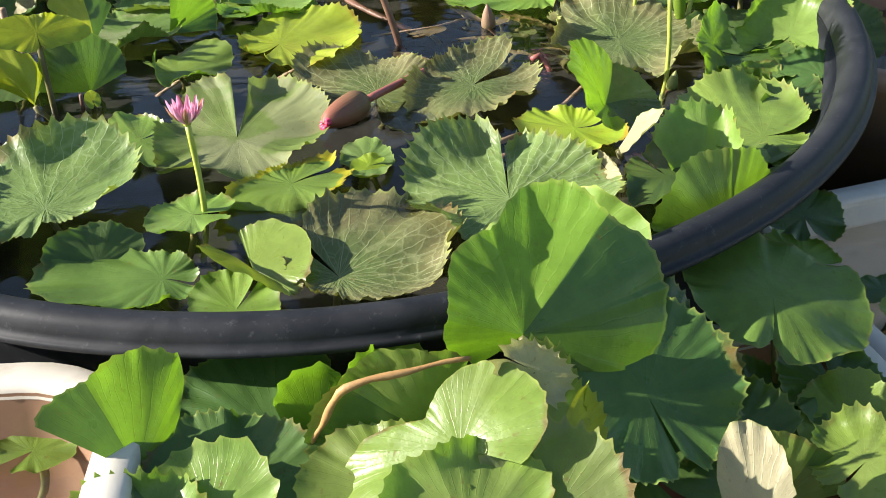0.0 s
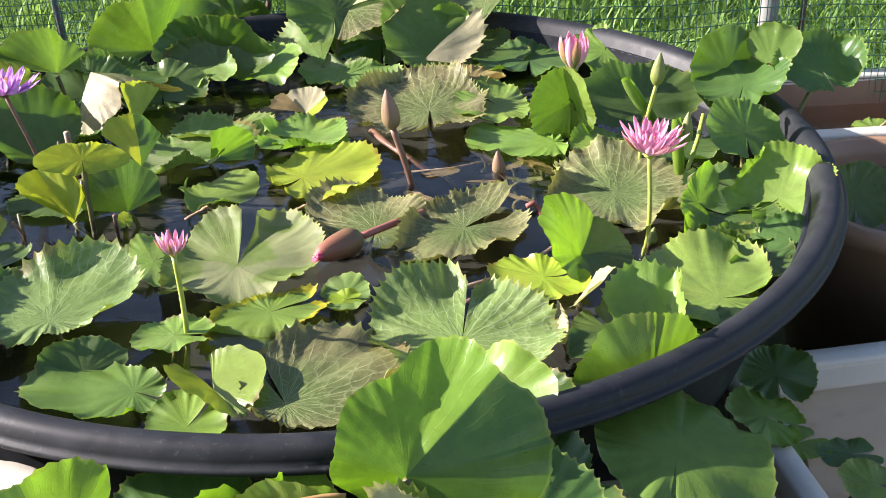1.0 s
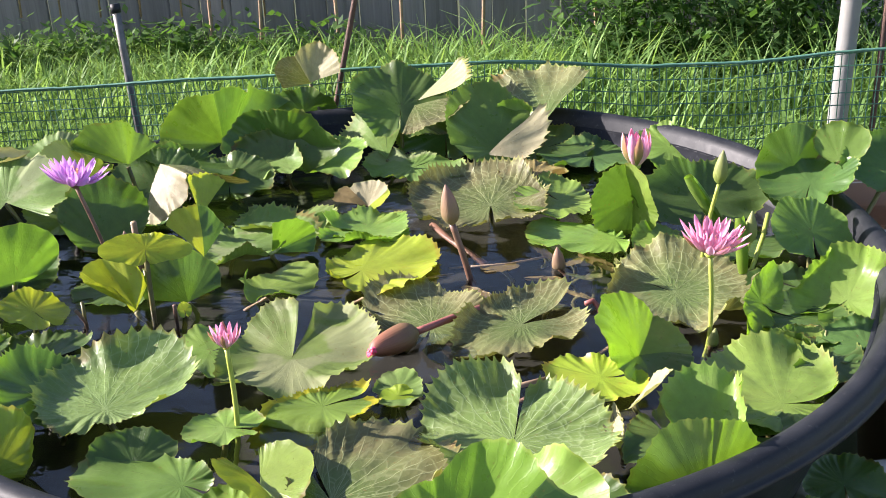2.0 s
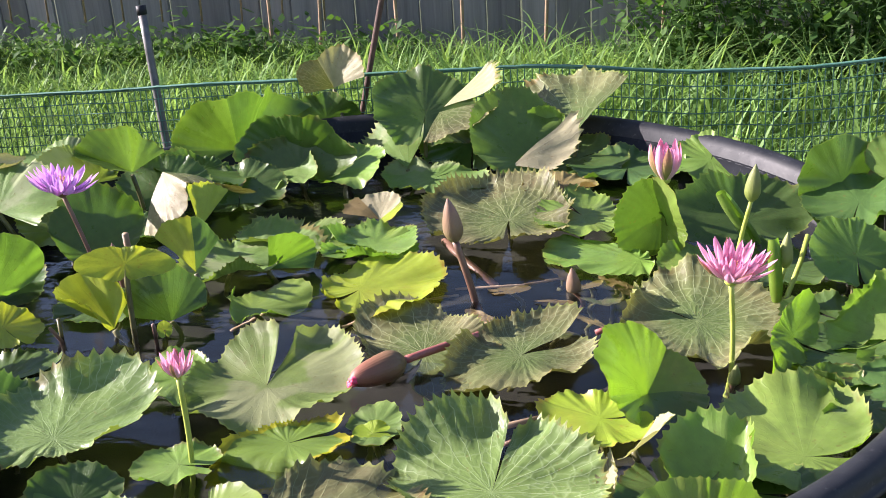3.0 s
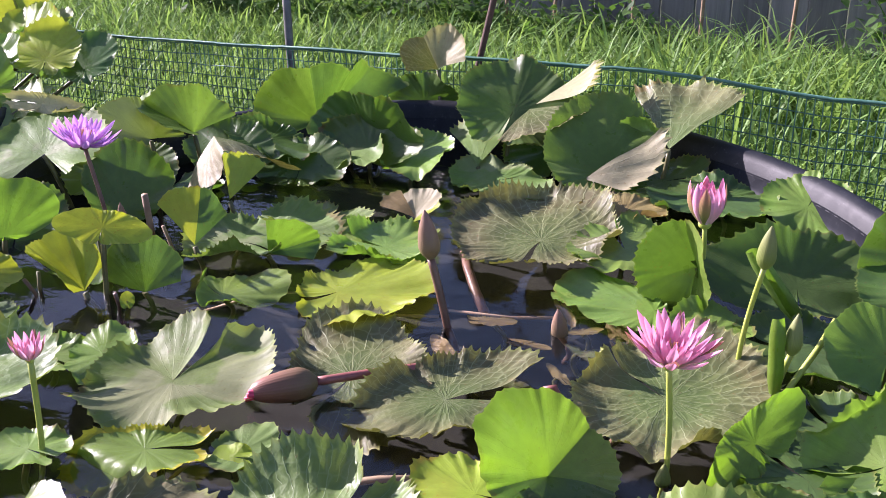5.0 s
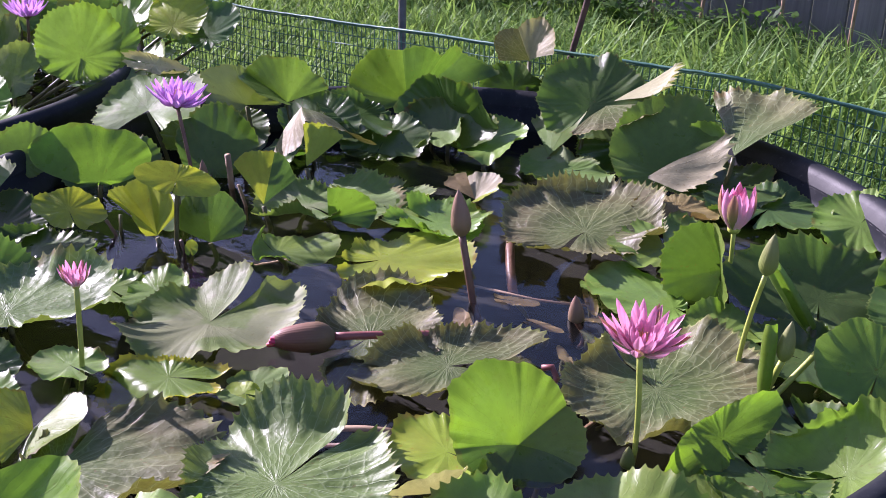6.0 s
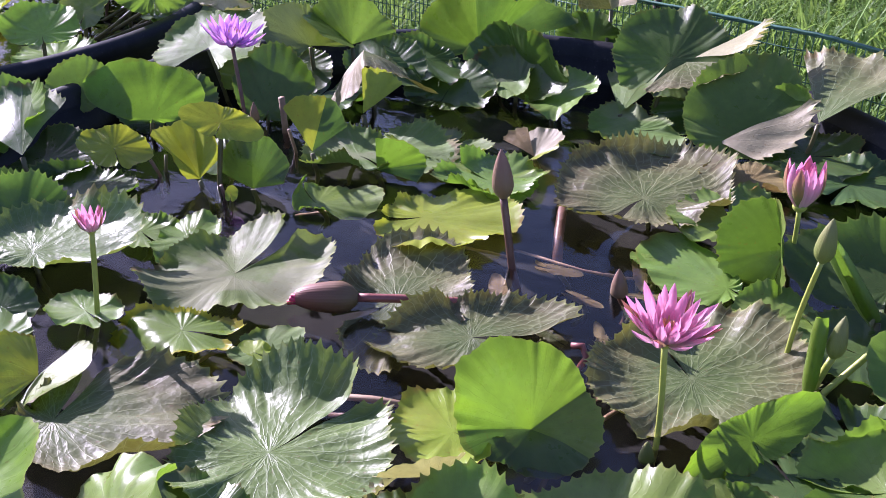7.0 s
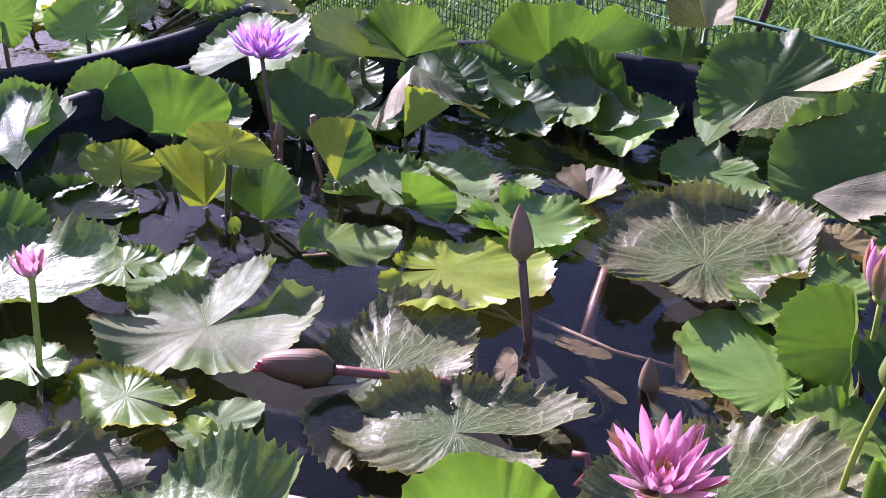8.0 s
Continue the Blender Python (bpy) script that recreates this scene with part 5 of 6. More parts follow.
lily_pad("yellow", at=(0.241, -0.803, 0.520), turn=turned((0.10, -0.20, -0.97), (0.90, -0.40, 0.15)), size=(0.052, 0.009), notch=180, gap=3, teeth=0.14, tooth=0.007, curl=4, foot=(0.245, -0.80, 0.3), group="pads in the front tray", label="thin bright toothed rim of an upright pad")


# Light through the right lobes is put in as backlit green, beside dark.
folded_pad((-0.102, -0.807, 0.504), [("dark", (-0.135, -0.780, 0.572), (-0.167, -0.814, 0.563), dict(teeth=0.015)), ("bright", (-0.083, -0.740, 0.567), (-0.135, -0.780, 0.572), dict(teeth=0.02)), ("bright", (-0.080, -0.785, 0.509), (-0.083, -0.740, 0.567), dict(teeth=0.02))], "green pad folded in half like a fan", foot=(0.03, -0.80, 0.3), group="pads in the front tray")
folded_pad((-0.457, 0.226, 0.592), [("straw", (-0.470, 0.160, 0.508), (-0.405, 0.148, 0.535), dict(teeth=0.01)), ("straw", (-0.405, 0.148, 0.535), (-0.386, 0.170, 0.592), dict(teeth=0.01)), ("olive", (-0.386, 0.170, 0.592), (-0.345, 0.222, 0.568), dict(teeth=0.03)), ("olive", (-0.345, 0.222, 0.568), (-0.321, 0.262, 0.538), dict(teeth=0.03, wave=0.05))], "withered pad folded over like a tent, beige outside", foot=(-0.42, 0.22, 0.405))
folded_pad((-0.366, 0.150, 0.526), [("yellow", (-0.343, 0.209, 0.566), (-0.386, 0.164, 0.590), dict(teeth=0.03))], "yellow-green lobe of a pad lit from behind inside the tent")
# The crease's lit and unlit sides are two leaf colours.
folded_pad((-0.304, 0.004, 0.520), [("yellow", (-0.322, 0.046, 0.588), (-0.352, -0.012, 0.578), dict(teeth=0.015)), ("dark", (-0.286, 0.056, 0.552), (-0.322, 0.046, 0.588), dict(teeth=0.015))], "smooth creased pad, halves coloured yellow for sun, dark for shade")
# Sun and shade on the two sides come from green and dark kinds.
folded_pad((-0.212, 0.052, 0.508), [("green", (-0.150, 0.090, 0.530), (-0.201, 0.040, 0.563), dict(teeth=0.02)), ("dark", (-0.150, 0.075, 0.503), (-0.150, 0.090, 0.530), dict(teeth=0.02))], "small pad standing on its edge, its shaded side coloured dark")
folded_pad((-0.115, 0.482, 0.520), [("pale", (-0.098, 0.578, 0.556), (-0.150, 0.650, 0.578), dict(teeth=0.06, wave=0.05)), ("pale", (-0.150, 0.650, 0.578), (-0.235, 0.588, 0.535), dict(teeth=0.06, wave=0.06))], "pale green pad curving up out of the water")
# Shaded disc and sunlit dusty tip are set by leaf colour.
_pad = lily_pad("dark", at=(-0.105, 0.590, 0.588), turn=turned((-0.25, -0.90, -0.35), (0.34, -0.30, 0.89)), size=(0.098, 0.108), off=(-0.010, -0.004), notch=20, gap=4, teeth=0.03, curl=6, wave=0.02, foot=(-0.08, 0.52, 0.42), label="large raised pad, shaded disc coloured dark, sunlit pleated tip pale")
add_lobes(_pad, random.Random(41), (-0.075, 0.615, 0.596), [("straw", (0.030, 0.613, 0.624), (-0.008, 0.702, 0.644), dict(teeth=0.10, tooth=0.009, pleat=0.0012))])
# Olive darkens the underside in place of its shade.
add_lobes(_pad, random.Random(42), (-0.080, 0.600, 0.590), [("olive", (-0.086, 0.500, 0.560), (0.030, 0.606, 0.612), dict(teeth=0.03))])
_pad = lily_pad("dim", at=(0.092, 0.500, 0.536), turn=turned((0.0, -0.90, -0.44), (0.36, -0.42, 0.83)), size=(0.108, 0.088), off=(-0.055, -0.022), notch=5, gap=4, teeth=0.03, curl=6, wave=0.03, foot=(0.07, 0.50, 0.42), label="dark pad with one folded-up side coloured straw as sunlit")
# Straw lobe paints the sunlight on the folded side.
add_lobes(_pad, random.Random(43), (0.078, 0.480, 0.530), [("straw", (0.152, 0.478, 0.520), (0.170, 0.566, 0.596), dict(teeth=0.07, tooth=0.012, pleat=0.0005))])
lily_pad("green", at=(0.115, 0.606, 0.562), turn=(0, 58, -80), size=(0.024, 0.040), off=(-0.012, 0.0), notch=0, gap=4, teeth=0.05, cup=0.4, curl=8, label="small light green flap curling over a dark pad")
folded_pad((0.180, 0.576, 0.568), [("olive", (0.262, 0.705, 0.624), (0.066, 0.720, 0.594), dict(teeth=0.07, tooth=0.013, pleat=0.0006, wave=0.04))], "dusty beige pad with pleated toothed edge leaning on the rim", foot=(0.14, 0.55, 0.45))

# Dark kind replaces the shade that its neighbours would throw.
folded_pad((-0.288, -0.112, 0.500), [("dark", (-0.245, -0.085, 0.515), (-0.262, -0.076, 0.552), dict(teeth=0.02)), ("dark", (-0.262, -0.076, 0.552), (-0.298, -0.094, 0.574), dict(teeth=0.02)), ("dark", (-0.298, -0.094, 0.574), (-0.345, -0.114, 0.545), dict(teeth=0.02)), ("dark", (-0.345, -0.114, 0.545), (-0.350, -0.122, 0.508), dict(teeth=0.02))], "pad standing on edge, shade put into its deep green")


rolled_pad("green", (0.486, 0.196, 0.520), (0.432, 0.165, 0.608), 0.0125, "young yellow-green pad rolled lengthwise, leaning", turns=0.9)
rolled_pad("bright", (0.506, 0.023, 0.512), (0.497, 0.038, 0.591), 0.0085, "young pale pad rolled tight, standing beside a bud")
lily_pad("bright", at=(0.520, -0.100, 0.526), turn=turned((0.75, -0.015, -0.66), (0.59, -0.42, 0.68)), size=(0.026, 0.078), notch=0, gap=3, teeth=0.03, curl=6, wave=0.03, label="bright green lobe standing on edge, lit from behind")
# The lobe's shade is painted by this pad's deep green.
lily_pad("dark", at=(0.575, -0.110, 0.508), size=(0.062, 0.075), notch=150, label="pad lying by a lobe, shade put into its deep green")
# Part of this pad's shade is in its dark leaf colour.
lily_pad("dark", at=(0.468, 0.255, 0.530), turn=(0, 33, -66), size=(0.066, 0.122), off=(-0.018, 0.0), notch=0, gap=4, teeth=0.05, tooth=0.014, curl=6, label="large toothed pad leaning up, dark colour put in for shade")
lily_pad("bright", at=(-0.552, -0.118, 0.528), turn=(-7, 53, -51), size=(0.051, 0.092), off=(-0.043, -0.017), notch=0, gap=4, teeth=0.012, tooth=0.016, wave=0.02, curl=8, label="large smooth green fan-shaped pad standing up, lit from behind")
# Pale and deep green lobes put its glare and dark half into colour.
folded_pad((-0.490, -0.350, 0.550), [("pale", (-0.565, -0.245, 0.580), (-0.637, -0.275, 0.592), dict(teeth=0.05)), ("dark", (-0.637, -0.275, 0.592), (-0.600, -0.370, 0.560), dict(teeth=0.05))], "folded pad near the rim with a white glossy lobe")
folded_pad((-0.578, 0.205, 0.574), [("pale", (-0.572, 0.272, 0.556), (-0.636, 0.225, 0.628), dict(teeth=0.06, pleat=0.0016)), ("pale", (-0.636, 0.225, 0.628), (-0.605, 0.118, 0.602), dict(teeth=0.03)), ("pale", (-0.605, 0.118, 0.602), (-0.552, 0.160, 0.566), dict(teeth=0.04))], "pale pad behind the violet flower, its lobes white in the sun")
lily_pad("straw", at=(-0.735, 0.128, 0.632), turn=(58, 0, 8), size=(0.095, 0.016), notch=180, gap=3, teeth=0.10, foot=(-0.70, 0.15, 0.42), label="beige dry edge of a folded pad over the rim")
folded_pad((0.352, -0.345, 0.512), [("straw", (0.350, -0.412, 0.528), (0.396, -0.388, 0.560), dict(teeth=0.02, cup=0.2)), ("straw", (0.396, -0.388, 0.560), (0.380, -0.330, 0.535), dict(teeth=0.02, cup=0.2))], "pale yellow rolled pad edge")
lily_pad("straw", at=(0.332, -0.395, 0.510), turn=turned((0.17, -0.97, 0.05), (-0.60, -0.30, 0.74)), size=(0.055, 0.012), notch=180, gap=3, teeth=0.08, curl=12, label="beige toothed edge of a folded pad")
lily_pad("green", at=(0.435, -0.400, 0.520), turn=(0, 40, -75), size=(0.050, 0.055), off=(-0.02, 0.0), notch=0, gap=5, teeth=0.07, bends=((70, 0.015, 55, 0.01),), label="green pad behind the rolled edge, one toothed side in the sun")

# The mix of lobe kinds is the pad's shading, upper bright, lower dark.
folded_pad((0.358, -0.226, 0.508), [("bright", (0.376, -0.168, 0.535), (0.326, -0.194, 0.578), dict(teeth=0.012)), ("bright", (0.326, -0.194, 0.578), (0.306, -0.262, 0.582), dict(teeth=0.012)), ("bright", (0.306, -0.262, 0.582), (0.334, -0.300, 0.530), dict(teeth=0.012)), ("dark", (0.334, -0.300, 0.530), (0.374, -0.276, 0.500), dict(teeth=0.012)), ("green", (0.424, -0.215, 0.505), (0.376, -0.168, 0.535), dict(teeth=0.03)), ("dark", (0.374, -0.276, 0.500), (0.424, -0.215, 0.505), dict(teeth=0.02))], "standing pad, bright and dark lobes coloured for light from behind")


lily_pad("green", at=(0.642, -0.313, 0.285), size=(0.044, 0.036), notch=30, gap=14, teeth=0.015, curl=5, foot=(0.65, -0.32, 0.16), group="small pads in the side tray")
lily_pad("dark", at=(0.705, -0.332, 0.285), size=(0.040, 0.032), notch=10, gap=14, teeth=0.015, curl=5, foot=(0.71, -0.34, 0.16), group="small pads in the side tray")
lily_pad("green", at=(0.718, -0.398, 0.290), turn=(0, 8, -60), size=(0.044, 0.040), notch=70, gap=16, curl=10, foot=(0.72, -0.40, 0.16), group="small pads in the side tray")
lily_pad("dark", at=(0.790, -0.370, 0.285), size=(0.036, 0.030), notch=120, gap=14, curl=5, foot=(0.79, -0.37, 0.16), group="small pads in the side tray")
lily_pad("dark", at=(0.690, -0.520, 0.285), size=(0.036, 0.030), notch=-60, gap=14, curl=5, foot=(0.69, -0.53, 0.16), group="small pads in the side tray")
lily_pad("dark", at=(0.618, -0.252, 0.350), turn=(0, 12, -70), size=(0.052, 0.055), notch=-20, gap=10, foot=(0.64, -0.28, 0.16), group="small pads in the side tray", label="dim green pad raised under the tub's rim")
lily_pad("green", at=(0.595, -0.325, 0.335), turn=(0, 12, -40), size=(0.052, 0.045), notch=20, gap=10, foot=(0.64, -0.34, 0.16), group="small pads in the side tray", label="dim green pad raised under the tub's rim")

# Shadow right of the fold is painted with dark lobes, glow with bright.
folded_pad((0.198, -0.750, 0.574), [("dark", (0.218, -0.752, 0.480), (0.300, -0.722, 0.510), dict(teeth=0.01)), ("dark", (0.300, -0.722, 0.510), (0.318, -0.688, 0.574), dict(teeth=0.01)), ("dark", (0.318, -0.688, 0.574), (0.276, -0.668, 0.630), dict(teeth=0.01)), ("bright", (0.276, -0.668, 0.630), (0.236, -0.640, 0.640), dict(teeth=0.012, crease=True)), ("bright", (0.236, -0.640, 0.640), (0.175, -0.690, 0.632), dict(teeth=0.012)), ("bright", (0.175, -0.690, 0.632), (0.138, -0.757, 0.600), dict(teeth=0.012)), ("bright", (0.138, -0.757, 0.600), (0.160, -0.757, 0.550), dict(teeth=0.012))], "large pad arching over the tub rim, shaded half coloured dark", foot=(0.24, -0.70, 0.3), group="pads in the front tray")
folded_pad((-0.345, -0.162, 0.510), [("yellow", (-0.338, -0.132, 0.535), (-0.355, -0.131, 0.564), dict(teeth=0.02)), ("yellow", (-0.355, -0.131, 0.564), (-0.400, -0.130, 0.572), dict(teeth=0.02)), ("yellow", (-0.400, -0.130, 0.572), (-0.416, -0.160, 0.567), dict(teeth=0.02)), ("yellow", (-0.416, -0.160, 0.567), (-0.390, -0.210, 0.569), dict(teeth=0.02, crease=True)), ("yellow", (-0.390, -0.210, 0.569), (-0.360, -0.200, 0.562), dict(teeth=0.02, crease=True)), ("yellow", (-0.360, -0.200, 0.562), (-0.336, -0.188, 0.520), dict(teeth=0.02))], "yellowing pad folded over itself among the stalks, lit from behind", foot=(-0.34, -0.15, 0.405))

lily_pad("green", at=(0.462, -0.815, 0.482), turn=(0, 14, 175), size=(0.042, 0.052), notch=40, teeth=0.06, group="pads in the front tray", foot=(0.48, -0.80, 0.2), label="light green toothed pad in the sun")
lily_pad("green", at=(-0.205, -0.745, 0.474), turn=(0, 3, 30), size=(0.040, 0.027), notch=200, gap=30, teeth=0.02, foot=(-0.21, -0.78, 0.40), group="pads in the white tub", label="small green pad floating in a white tub")

lily_pad("dim", at=(0.445, -0.619, 0.502), turn=(6, 17, -37), size=(0.096, 0.085), off=(-0.006, 0.021), teeth=0.012, tooth=0.014, notch=-62, gap=2, wave=0.05, cup=-0.12, curl=-30, foot=(0.46, -0.66, 0.2), group="pads in the front tray", label="broad deep green pad drooping beside the tub rim")
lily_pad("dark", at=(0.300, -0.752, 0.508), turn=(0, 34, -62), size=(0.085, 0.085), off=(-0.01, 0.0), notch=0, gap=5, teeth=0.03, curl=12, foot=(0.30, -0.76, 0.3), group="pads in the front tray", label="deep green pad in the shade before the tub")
# Straw against olive puts sun and shade into the two lobes.
folded_pad((-0.316, 0.690, 0.610), [("straw", (-0.245, 0.662, 0.640), (-0.275, 0.690, 0.690), dict(teeth=0.03, wave=0.04)), ("straw", (-0.275, 0.690, 0.690), (-0.345, 0.690, 0.668), dict(teeth=0.03, wave=0.04)), ("olive", (-0.345, 0.690, 0.668), (-0.378, 0.665, 0.655), dict(teeth=0.02)), ("olive", (-0.378, 0.665, 0.655), (-0.366, 0.660, 0.606), dict(teeth=0.02))], "folded pad over the rim, one lobe coloured straw as sunlit", foot=(-0.26, 0.56, 0.45))
# Stands for the pale pad's shaded lobe: tilted from the sun, coloured dark.
lily_pad("dark", at=(-0.345, -0.420, 0.530), turn=(0, 28, 8), size=(0.070, 0.072), notch=-20, gap=10, teeth=0.06, curl=10, label="shaded lobe of the pale pad, added as a deep green piece")


# ---- flowers and buds ----
water_lily((0.444, -0.150, 0.618), (0.444, -0.150, 0.42), 0.052, 52, PINK, "open pink water lily on a tall pale green stalk", lean=(2, 6), counts=(11, 12, 11, 9), bow=0.02, slim=0.23, seed=2)
water_lily((-0.102, -0.434, 0.611), (-0.105, -0.452, 0.42), 0.029, 34, PINK, "small half-open pink water lily on a slender stalk", counts=(6, 6, 5), seed=5)
water_lily((0.351, 0.234, 0.600), (0.345, 0.225, 0.42), 0.058, 18, PINK, "half-closed pink water lily with green sepals", counts=(6, 6, 5), core=False, seed=7, bow=0.07, slim=0.29)
water_lily((-0.493, -0.003, 0.638), (-0.43, -0.02, 0.42), 0.053, 62, PURPLE, "open violet water lily on a brown stalk", lean=(-6, 8), stalk="brown", sepals=PURPLE, counts=(9, 9, 8, 7), seed=11)
bud((0.086, 0.006, 0.585), (0.122, 0.004, 0.43), 0.062, 0.026, "closed brownish pink lily bud on a dark red stalk", SEPAL_DULL, "brown", aim=(-0.12, 0, 1), sag=0.006, thick=0.005)
bud((0.068, -0.207, 0.518), (0.176, -0.068, 0.502), 0.076, 0.036, "spent reddish lily bud lying on the pads", SEPAL_RED, "red", aim=(-0.66, -0.75, 0.0), sag=0.004, thick=0.005, tip=RED_TIP, point=0.42)
bud((0.240, 0.052, 0.492), (0.245, 0.055, 0.42), 0.042, 0.020, "small dark bud just breaking the water", SEPAL_DULL, "brown")
bud((0.469, 0.071, 0.632), (0.455, 0.066, 0.42), 0.050, 0.020, "slim green lily bud on a tall stalk", SEPAL_GREEN, "green", thick=0.0030)
bud((0.452, -0.166, 0.488), (0.446, -0.153, 0.42), 0.036, 0.015, "little green bud beside the pink flower's stalk", SEPAL_GREEN, "brown", thick=0.003)

# ---- neighbouring tub beyond the rim ----
def side_tub(cx, cy, radius, height):
    tub = thing("black_tub", pose(cx, cy, 0), "round black plastic tub of water lilies standing beside the large one", "tub")
    k = radius
    part("shell", lathe_bm([(0.0, 0.03), (k - 0.09, 0.03), (k - 0.045, height - 0.05), (k - 0.03, height - 0.01), (k - 0.015, height), (k, height - 0.005), (k + 0.006, height - 0.03), (k - 0.01, height - 0.04), (k - 0.06, 0.0), (0.0, 0.0)], 96), BLACK, tub)
    bm = bmesh.new()
    bmesh.ops.create_circle(bm, cap_ends=True, segments=64, radius=k - 0.048)
    for v in bm.verts:
        v.co.z = height - 0.065
    ob = part("water", bm, WATER_MAT, tub)
    ob.visible_shadow = False
    return tub


side_tub(-1.53, -0.20, 0.70, 0.56)
_rng = random.Random(21)
_n = 0
while _n < 120:
    _a, _r = _rng.uniform(-1.2, 2.6), 0.86 * math.sqrt(_rng.uniform(0.1, 1))
    _x, _y = -1.53 + _r * math.cos(_a), -0.20 + _r * math.sin(_a)
    # the side towards the large tub stays open; pads hang out over the far side only
    if _x > -0.93 or (_r > 0.58 and _y < 0.06):
        continue
    _n += 1
    _up = _rng.random() < 0.8
    _s = _rng.uniform(0.045, 0.085)
    lily_pad(_rng.choice(("green", "green", "yellow", "yellow", "dark", "pale")), at=(_x, _y, 0.54 + _rng.uniform(0.0, 0.07) if _up or _r > 0.6 else 0.503), turn=(0, _rng.uniform(15, 70) if _up else 2, _rng.uniform(-120, -10)),
             size=(_s, _s * _rng.uniform(0.7, 1.2)), off=(-_s * 0.4 if _up else 0.0, 0), notch=0, gap=5, group="pads in the side tub", foot=(_x if _r < 0.6 else _x - 0.15, _y if _r < 0.6 else _y - 0.15, 0.45), label="water-lily pad crowding the tub behind")
for _k in range(46):
    _a, _r = _rng.uniform(2.4, 5.2), 0.60 * math.sqrt(_rng.random())
    _x, _y = -1.53 + _r * math.cos(_a), -0.20 + _r * math.sin(_a)
    _s = _rng.uniform(0.05, 0.085)
    lily_pad(_rng.choice(("green", "yellow", "dark", "pale")), at=(_x, _y, 0.515 + _rng.uniform(0.0, 0.05)), turn=(0, _rng.uniform(5, 45), _rng.uniform(-120, -10)), size=(_s, _s * _rng.uniform(0.8, 1.1)), notch=0, gap=5,
             group="pads in the side tub", foot=(_x, _y, 0.45), label="water-lily pad crowding the tub behind")
water_lily((-1.208, 0.157, 0.640), (-1.22, 0.14, 0.46), 0.052, 58, PURPLE, "violet water lily in the tub behind", stalk="brown", sepals=PURPLE, counts=(8, 8, 7), seed=14)


# ---- bits in the water ----
def litter(points, radius, material, label, name="dead_stalk"):
    t = thing(name, pose(*points[0]), label, "plant debris", "debris in the water")
    part("stalk", tube_bm([Vector(p) - Vector(points[0]) for p in points], radius, 9), material, t)
    return t


litter([(0.02, 0.20, 0.500), (0.05, 0.16, 0.495), (0.09, 0.11, 0.489), (0.125, 0.07, 0.482)], 0.007, STALK["rust"], "thick reddish dead stalk half under water")
litter([(0.285, -0.086, 0.508), (0.295, -0.079, 0.510), (0.304, -0.082, 0.500), (0.308, -0.10, 0.49)], 0.004, STALK["red"], "short reddish stalk stub")
litter([(0.16, -0.345, 0.497), (0.21, -0.30, 0.496), (0.26, -0.27, 0.497)], 0.005, STALK["dry"], "drowned brown stalk just under the surface")
litter([(0.20, -0.35, 0.494), (0.24, -0.31, 0.495), (0.27, -0.285, 0.490)], 0.004, STALK["brown"], "drowned brown stalk just under the surface")
litter([(0.545, 0.100, 0.575), (0.535, 0.065, 0.55), (0.52, 0.03, 0.52), (0.50, -0.01, 0.45)], 0.0035, STALK["green"], "bare cut green stalk leaning over the water")
litter([(-0.495, 0.125, 0.545), (-0.49, 0.12, 0.50), (-0.485, 0.12, 0.43)], 0.004, STALK["brown"], "bare brown stalk standing in the water")
litter([(-0.43, 0.04, 0.56), (-0.432, 0.045, 0.51), (-0.435, 0.05, 0.43)], 0.005, STALK["dry"], "bare pale stalk standing in the water")
lily_pad("brown", at=(0.150, 0.040, 0.499), turn=(0, 6, 30), size=(0.034, 0.012), notch=180, teeth=0.01, label="curled brown scrap of a dead pad")
lily_pad("brown", at=(0.215, 0.010, 0.498), turn=(0, 4, 10), size=(0.030, 0.010), notch=180, teeth=0.01, label="sunken brown scrap of a dead pad")
lily_pad("yellow", at=(0.160, -0.085, 0.502), turn=(20, 0, 40), size=(0.040, 0.009), notch=180, teeth=0.02, label="curled yellow scrap of a dying pad")
lily_pad("green", at=(0.205, 0.145, 0.502), size=(0.022, 0.018), notch=60, teeth=0.01, label="tiny round young pad on the water")
lily_pad("yellow", at=(0.072, -0.352, 0.508), turn=(0, 30, -70), size=(0.016, 0.022), notch=90, teeth=0.01, label="small bright yellow dying pad")
lily_pad("yellow", at=(-0.275, -0.155, 0.510), turn=(0, 60, -60), size=(0.012, 0.010), notch=0, teeth=0.01, label="small bright yellow scrap of a pad")
bud((0.514, 0.043, 0.552), (0.508, 0.03, 0.42), 0.048, 0.019, "slim green lily bud beside a rolled pad", SEPAL_GREEN, "green")
bud((-0.415, -0.02, 0.535), (-0.41, -0.02, 0.42), 0.036, 0.014, "slim dark bud among the stalks", SEPAL_DULL, "brown")


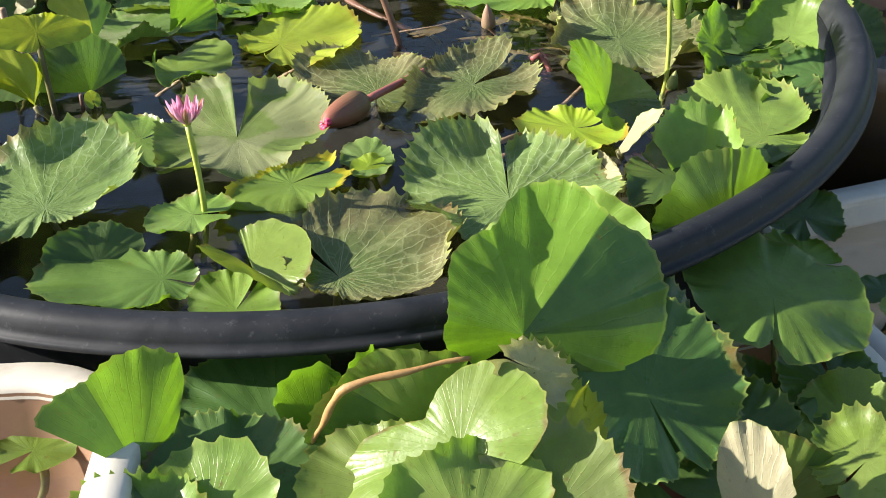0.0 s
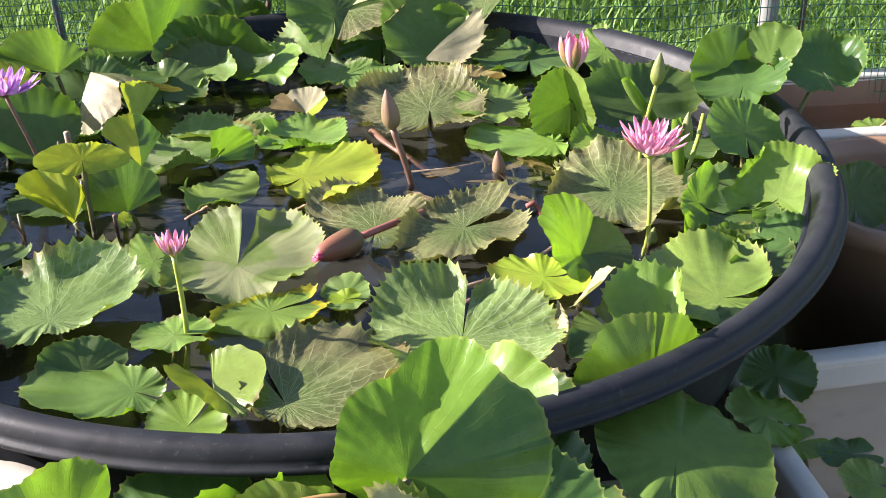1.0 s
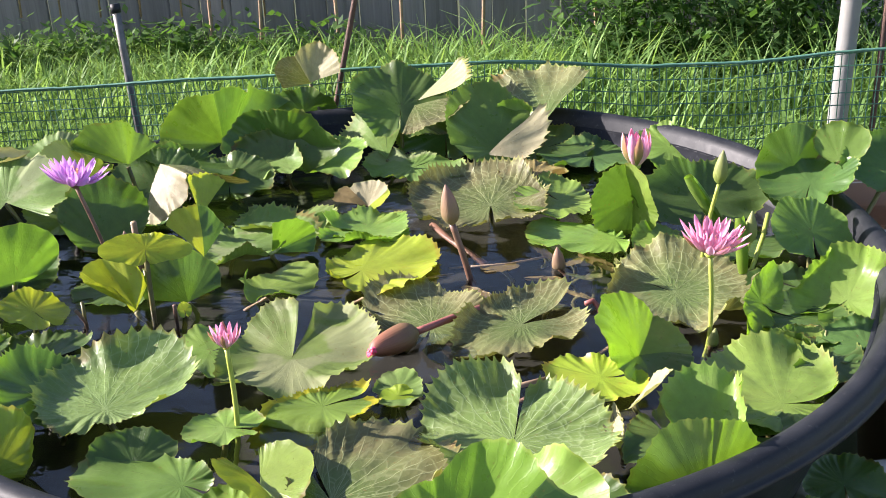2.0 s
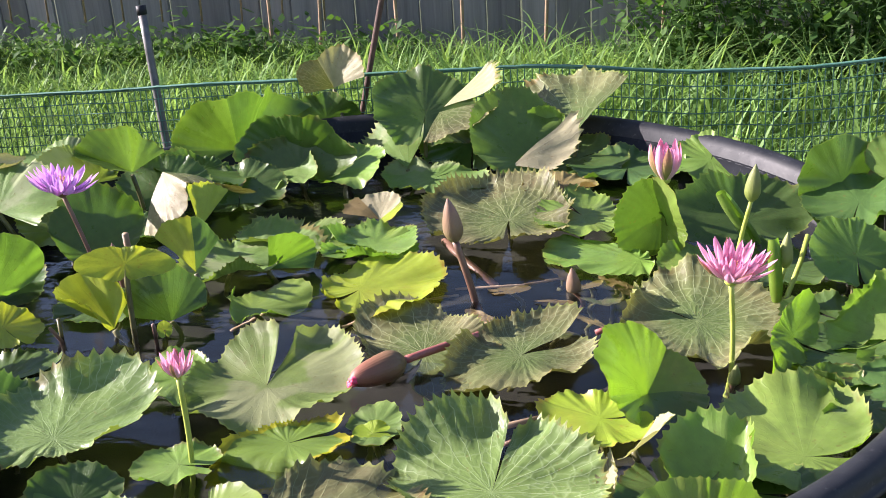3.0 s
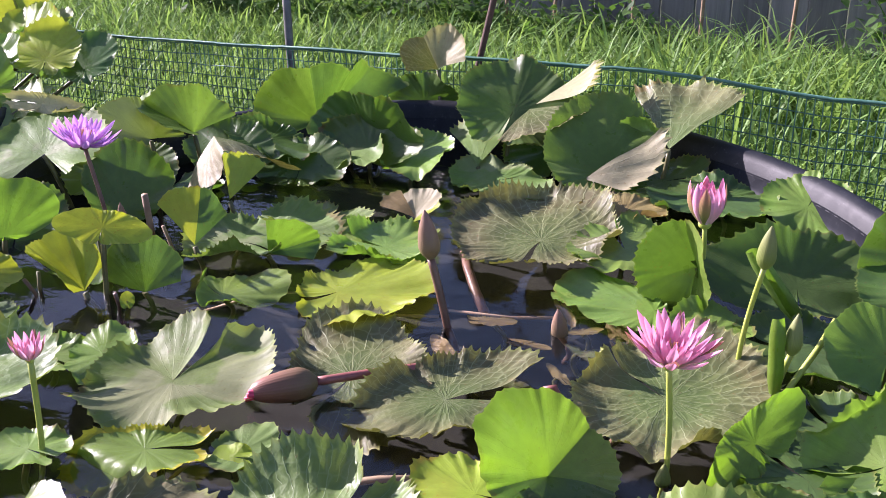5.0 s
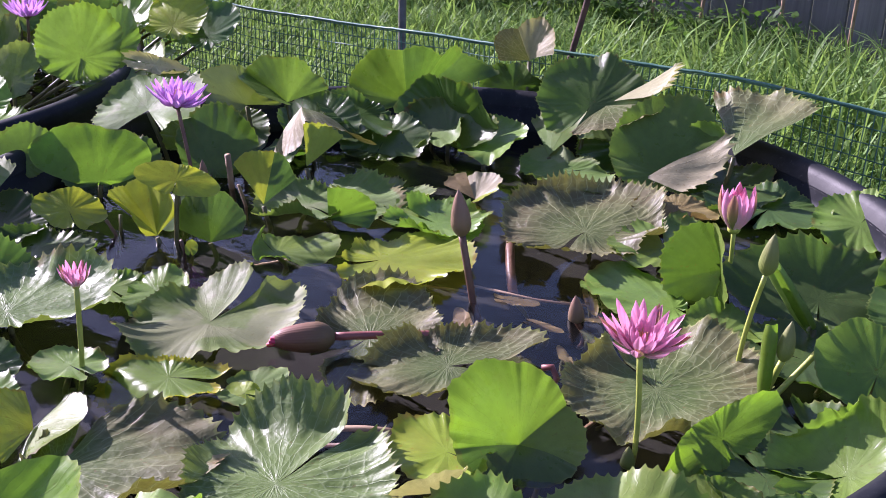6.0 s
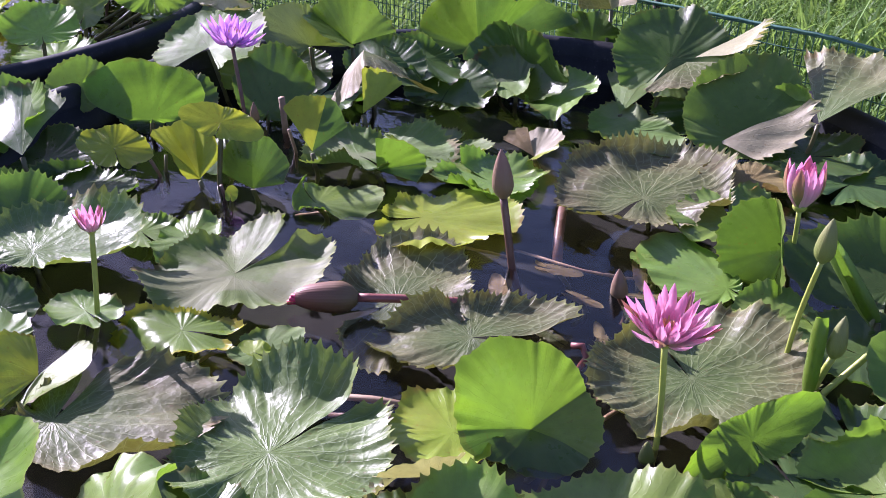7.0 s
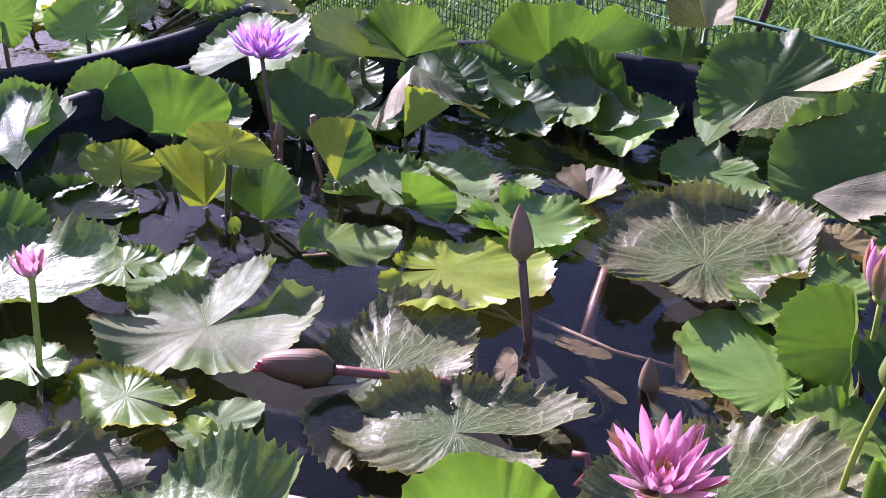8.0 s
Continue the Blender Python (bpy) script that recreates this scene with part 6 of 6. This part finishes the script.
def dry_edge(points, label):
    """The rolled, dead margin of a pad: a flattened brown tube."""
    e = thing("dry_leaf_edge", pose(*points[0]), label, "lily pad")
    n = 26
    pts = []
    for i in range(n):
        f = i / (n - 1) * (len(points) - 1)
        k = min(int(f), len(points) - 2)
        pts.append(Vector(points[k]).lerp(Vector(points[k + 1]), f - k) - Vector(points[0]) + Vector((0, 0, 0.0012 * math.sin(i * 0.9))))
    part("rolled_margin", tube_bm(pts, [0.0014 + 0.0018 * math.sin(math.pi * (i + 0.6) / n) + 0.0005 * math.sin(i * 1.1) for i in range(n)], 9), STALK["tan"], e)
    return e


dry_edge([(0.030, -0.800, 0.516), (0.044, -0.806, 0.548), (0.058, -0.808, 0.578), (0.098, -0.803, 0.586), (0.154, -0.792, 0.588)], "dead brown rolled margin of a lily pad")


# sunken scraps and stems that show through the open water
_rng = random.Random(77)
for _k in range(16):
    _x, _y = _rng.uniform(0.08, 0.40), _rng.uniform(-0.08, 0.16)
    lily_pad(_rng.choice(("brown", "olive", "brown")), at=(_x, _y, _rng.uniform(0.462, 0.492)), turn=(_rng.uniform(-15, 15), _rng.uniform(-10, 20), _rng.uniform(0, 360)), size=(_rng.uniform(0.018, 0.040), _rng.uniform(0.007, 0.014)), notch=180, gap=5,
             teeth=0.02, foot=(_x, _y, 0.41), group="debris in the water", label="sunken brown scrap of a dead pad")
for _k in range(9):
    _x, _y, _a = _rng.uniform(-0.1, 0.38), _rng.uniform(-0.36, 0.16), _rng.uniform(0, 6.28)
    _r = _rng.uniform(0.05, 0.10)
    litter([(_x, _y, 0.486), (_x + _r * math.cos(_a), _y + _r * math.sin(_a), 0.482), (_x + 2 * _r * math.cos(_a + 0.2), _y + 2 * _r * math.sin(_a + 0.2), 0.46)], 0.003, STALK["dry"], "drowned brown stalk just under the surface")

# the bundle of stalks under the standing pads
_rng = random.Random(31)
for _k in range(9):
    _x, _y = _rng.uniform(-0.42, -0.24), _rng.uniform(-0.20, 0.02)
    litter([(_x + _rng.uniform(-0.012, 0.012), _y + _rng.uniform(-0.012, 0.012), _rng.uniform(0.52, 0.55)), (_x, _y, 0.50), (_x, _y, 0.42)], 0.0026, STALK[_rng.choice(("dim", "brown", "dry"))], "thin bare stalk standing among the pads")
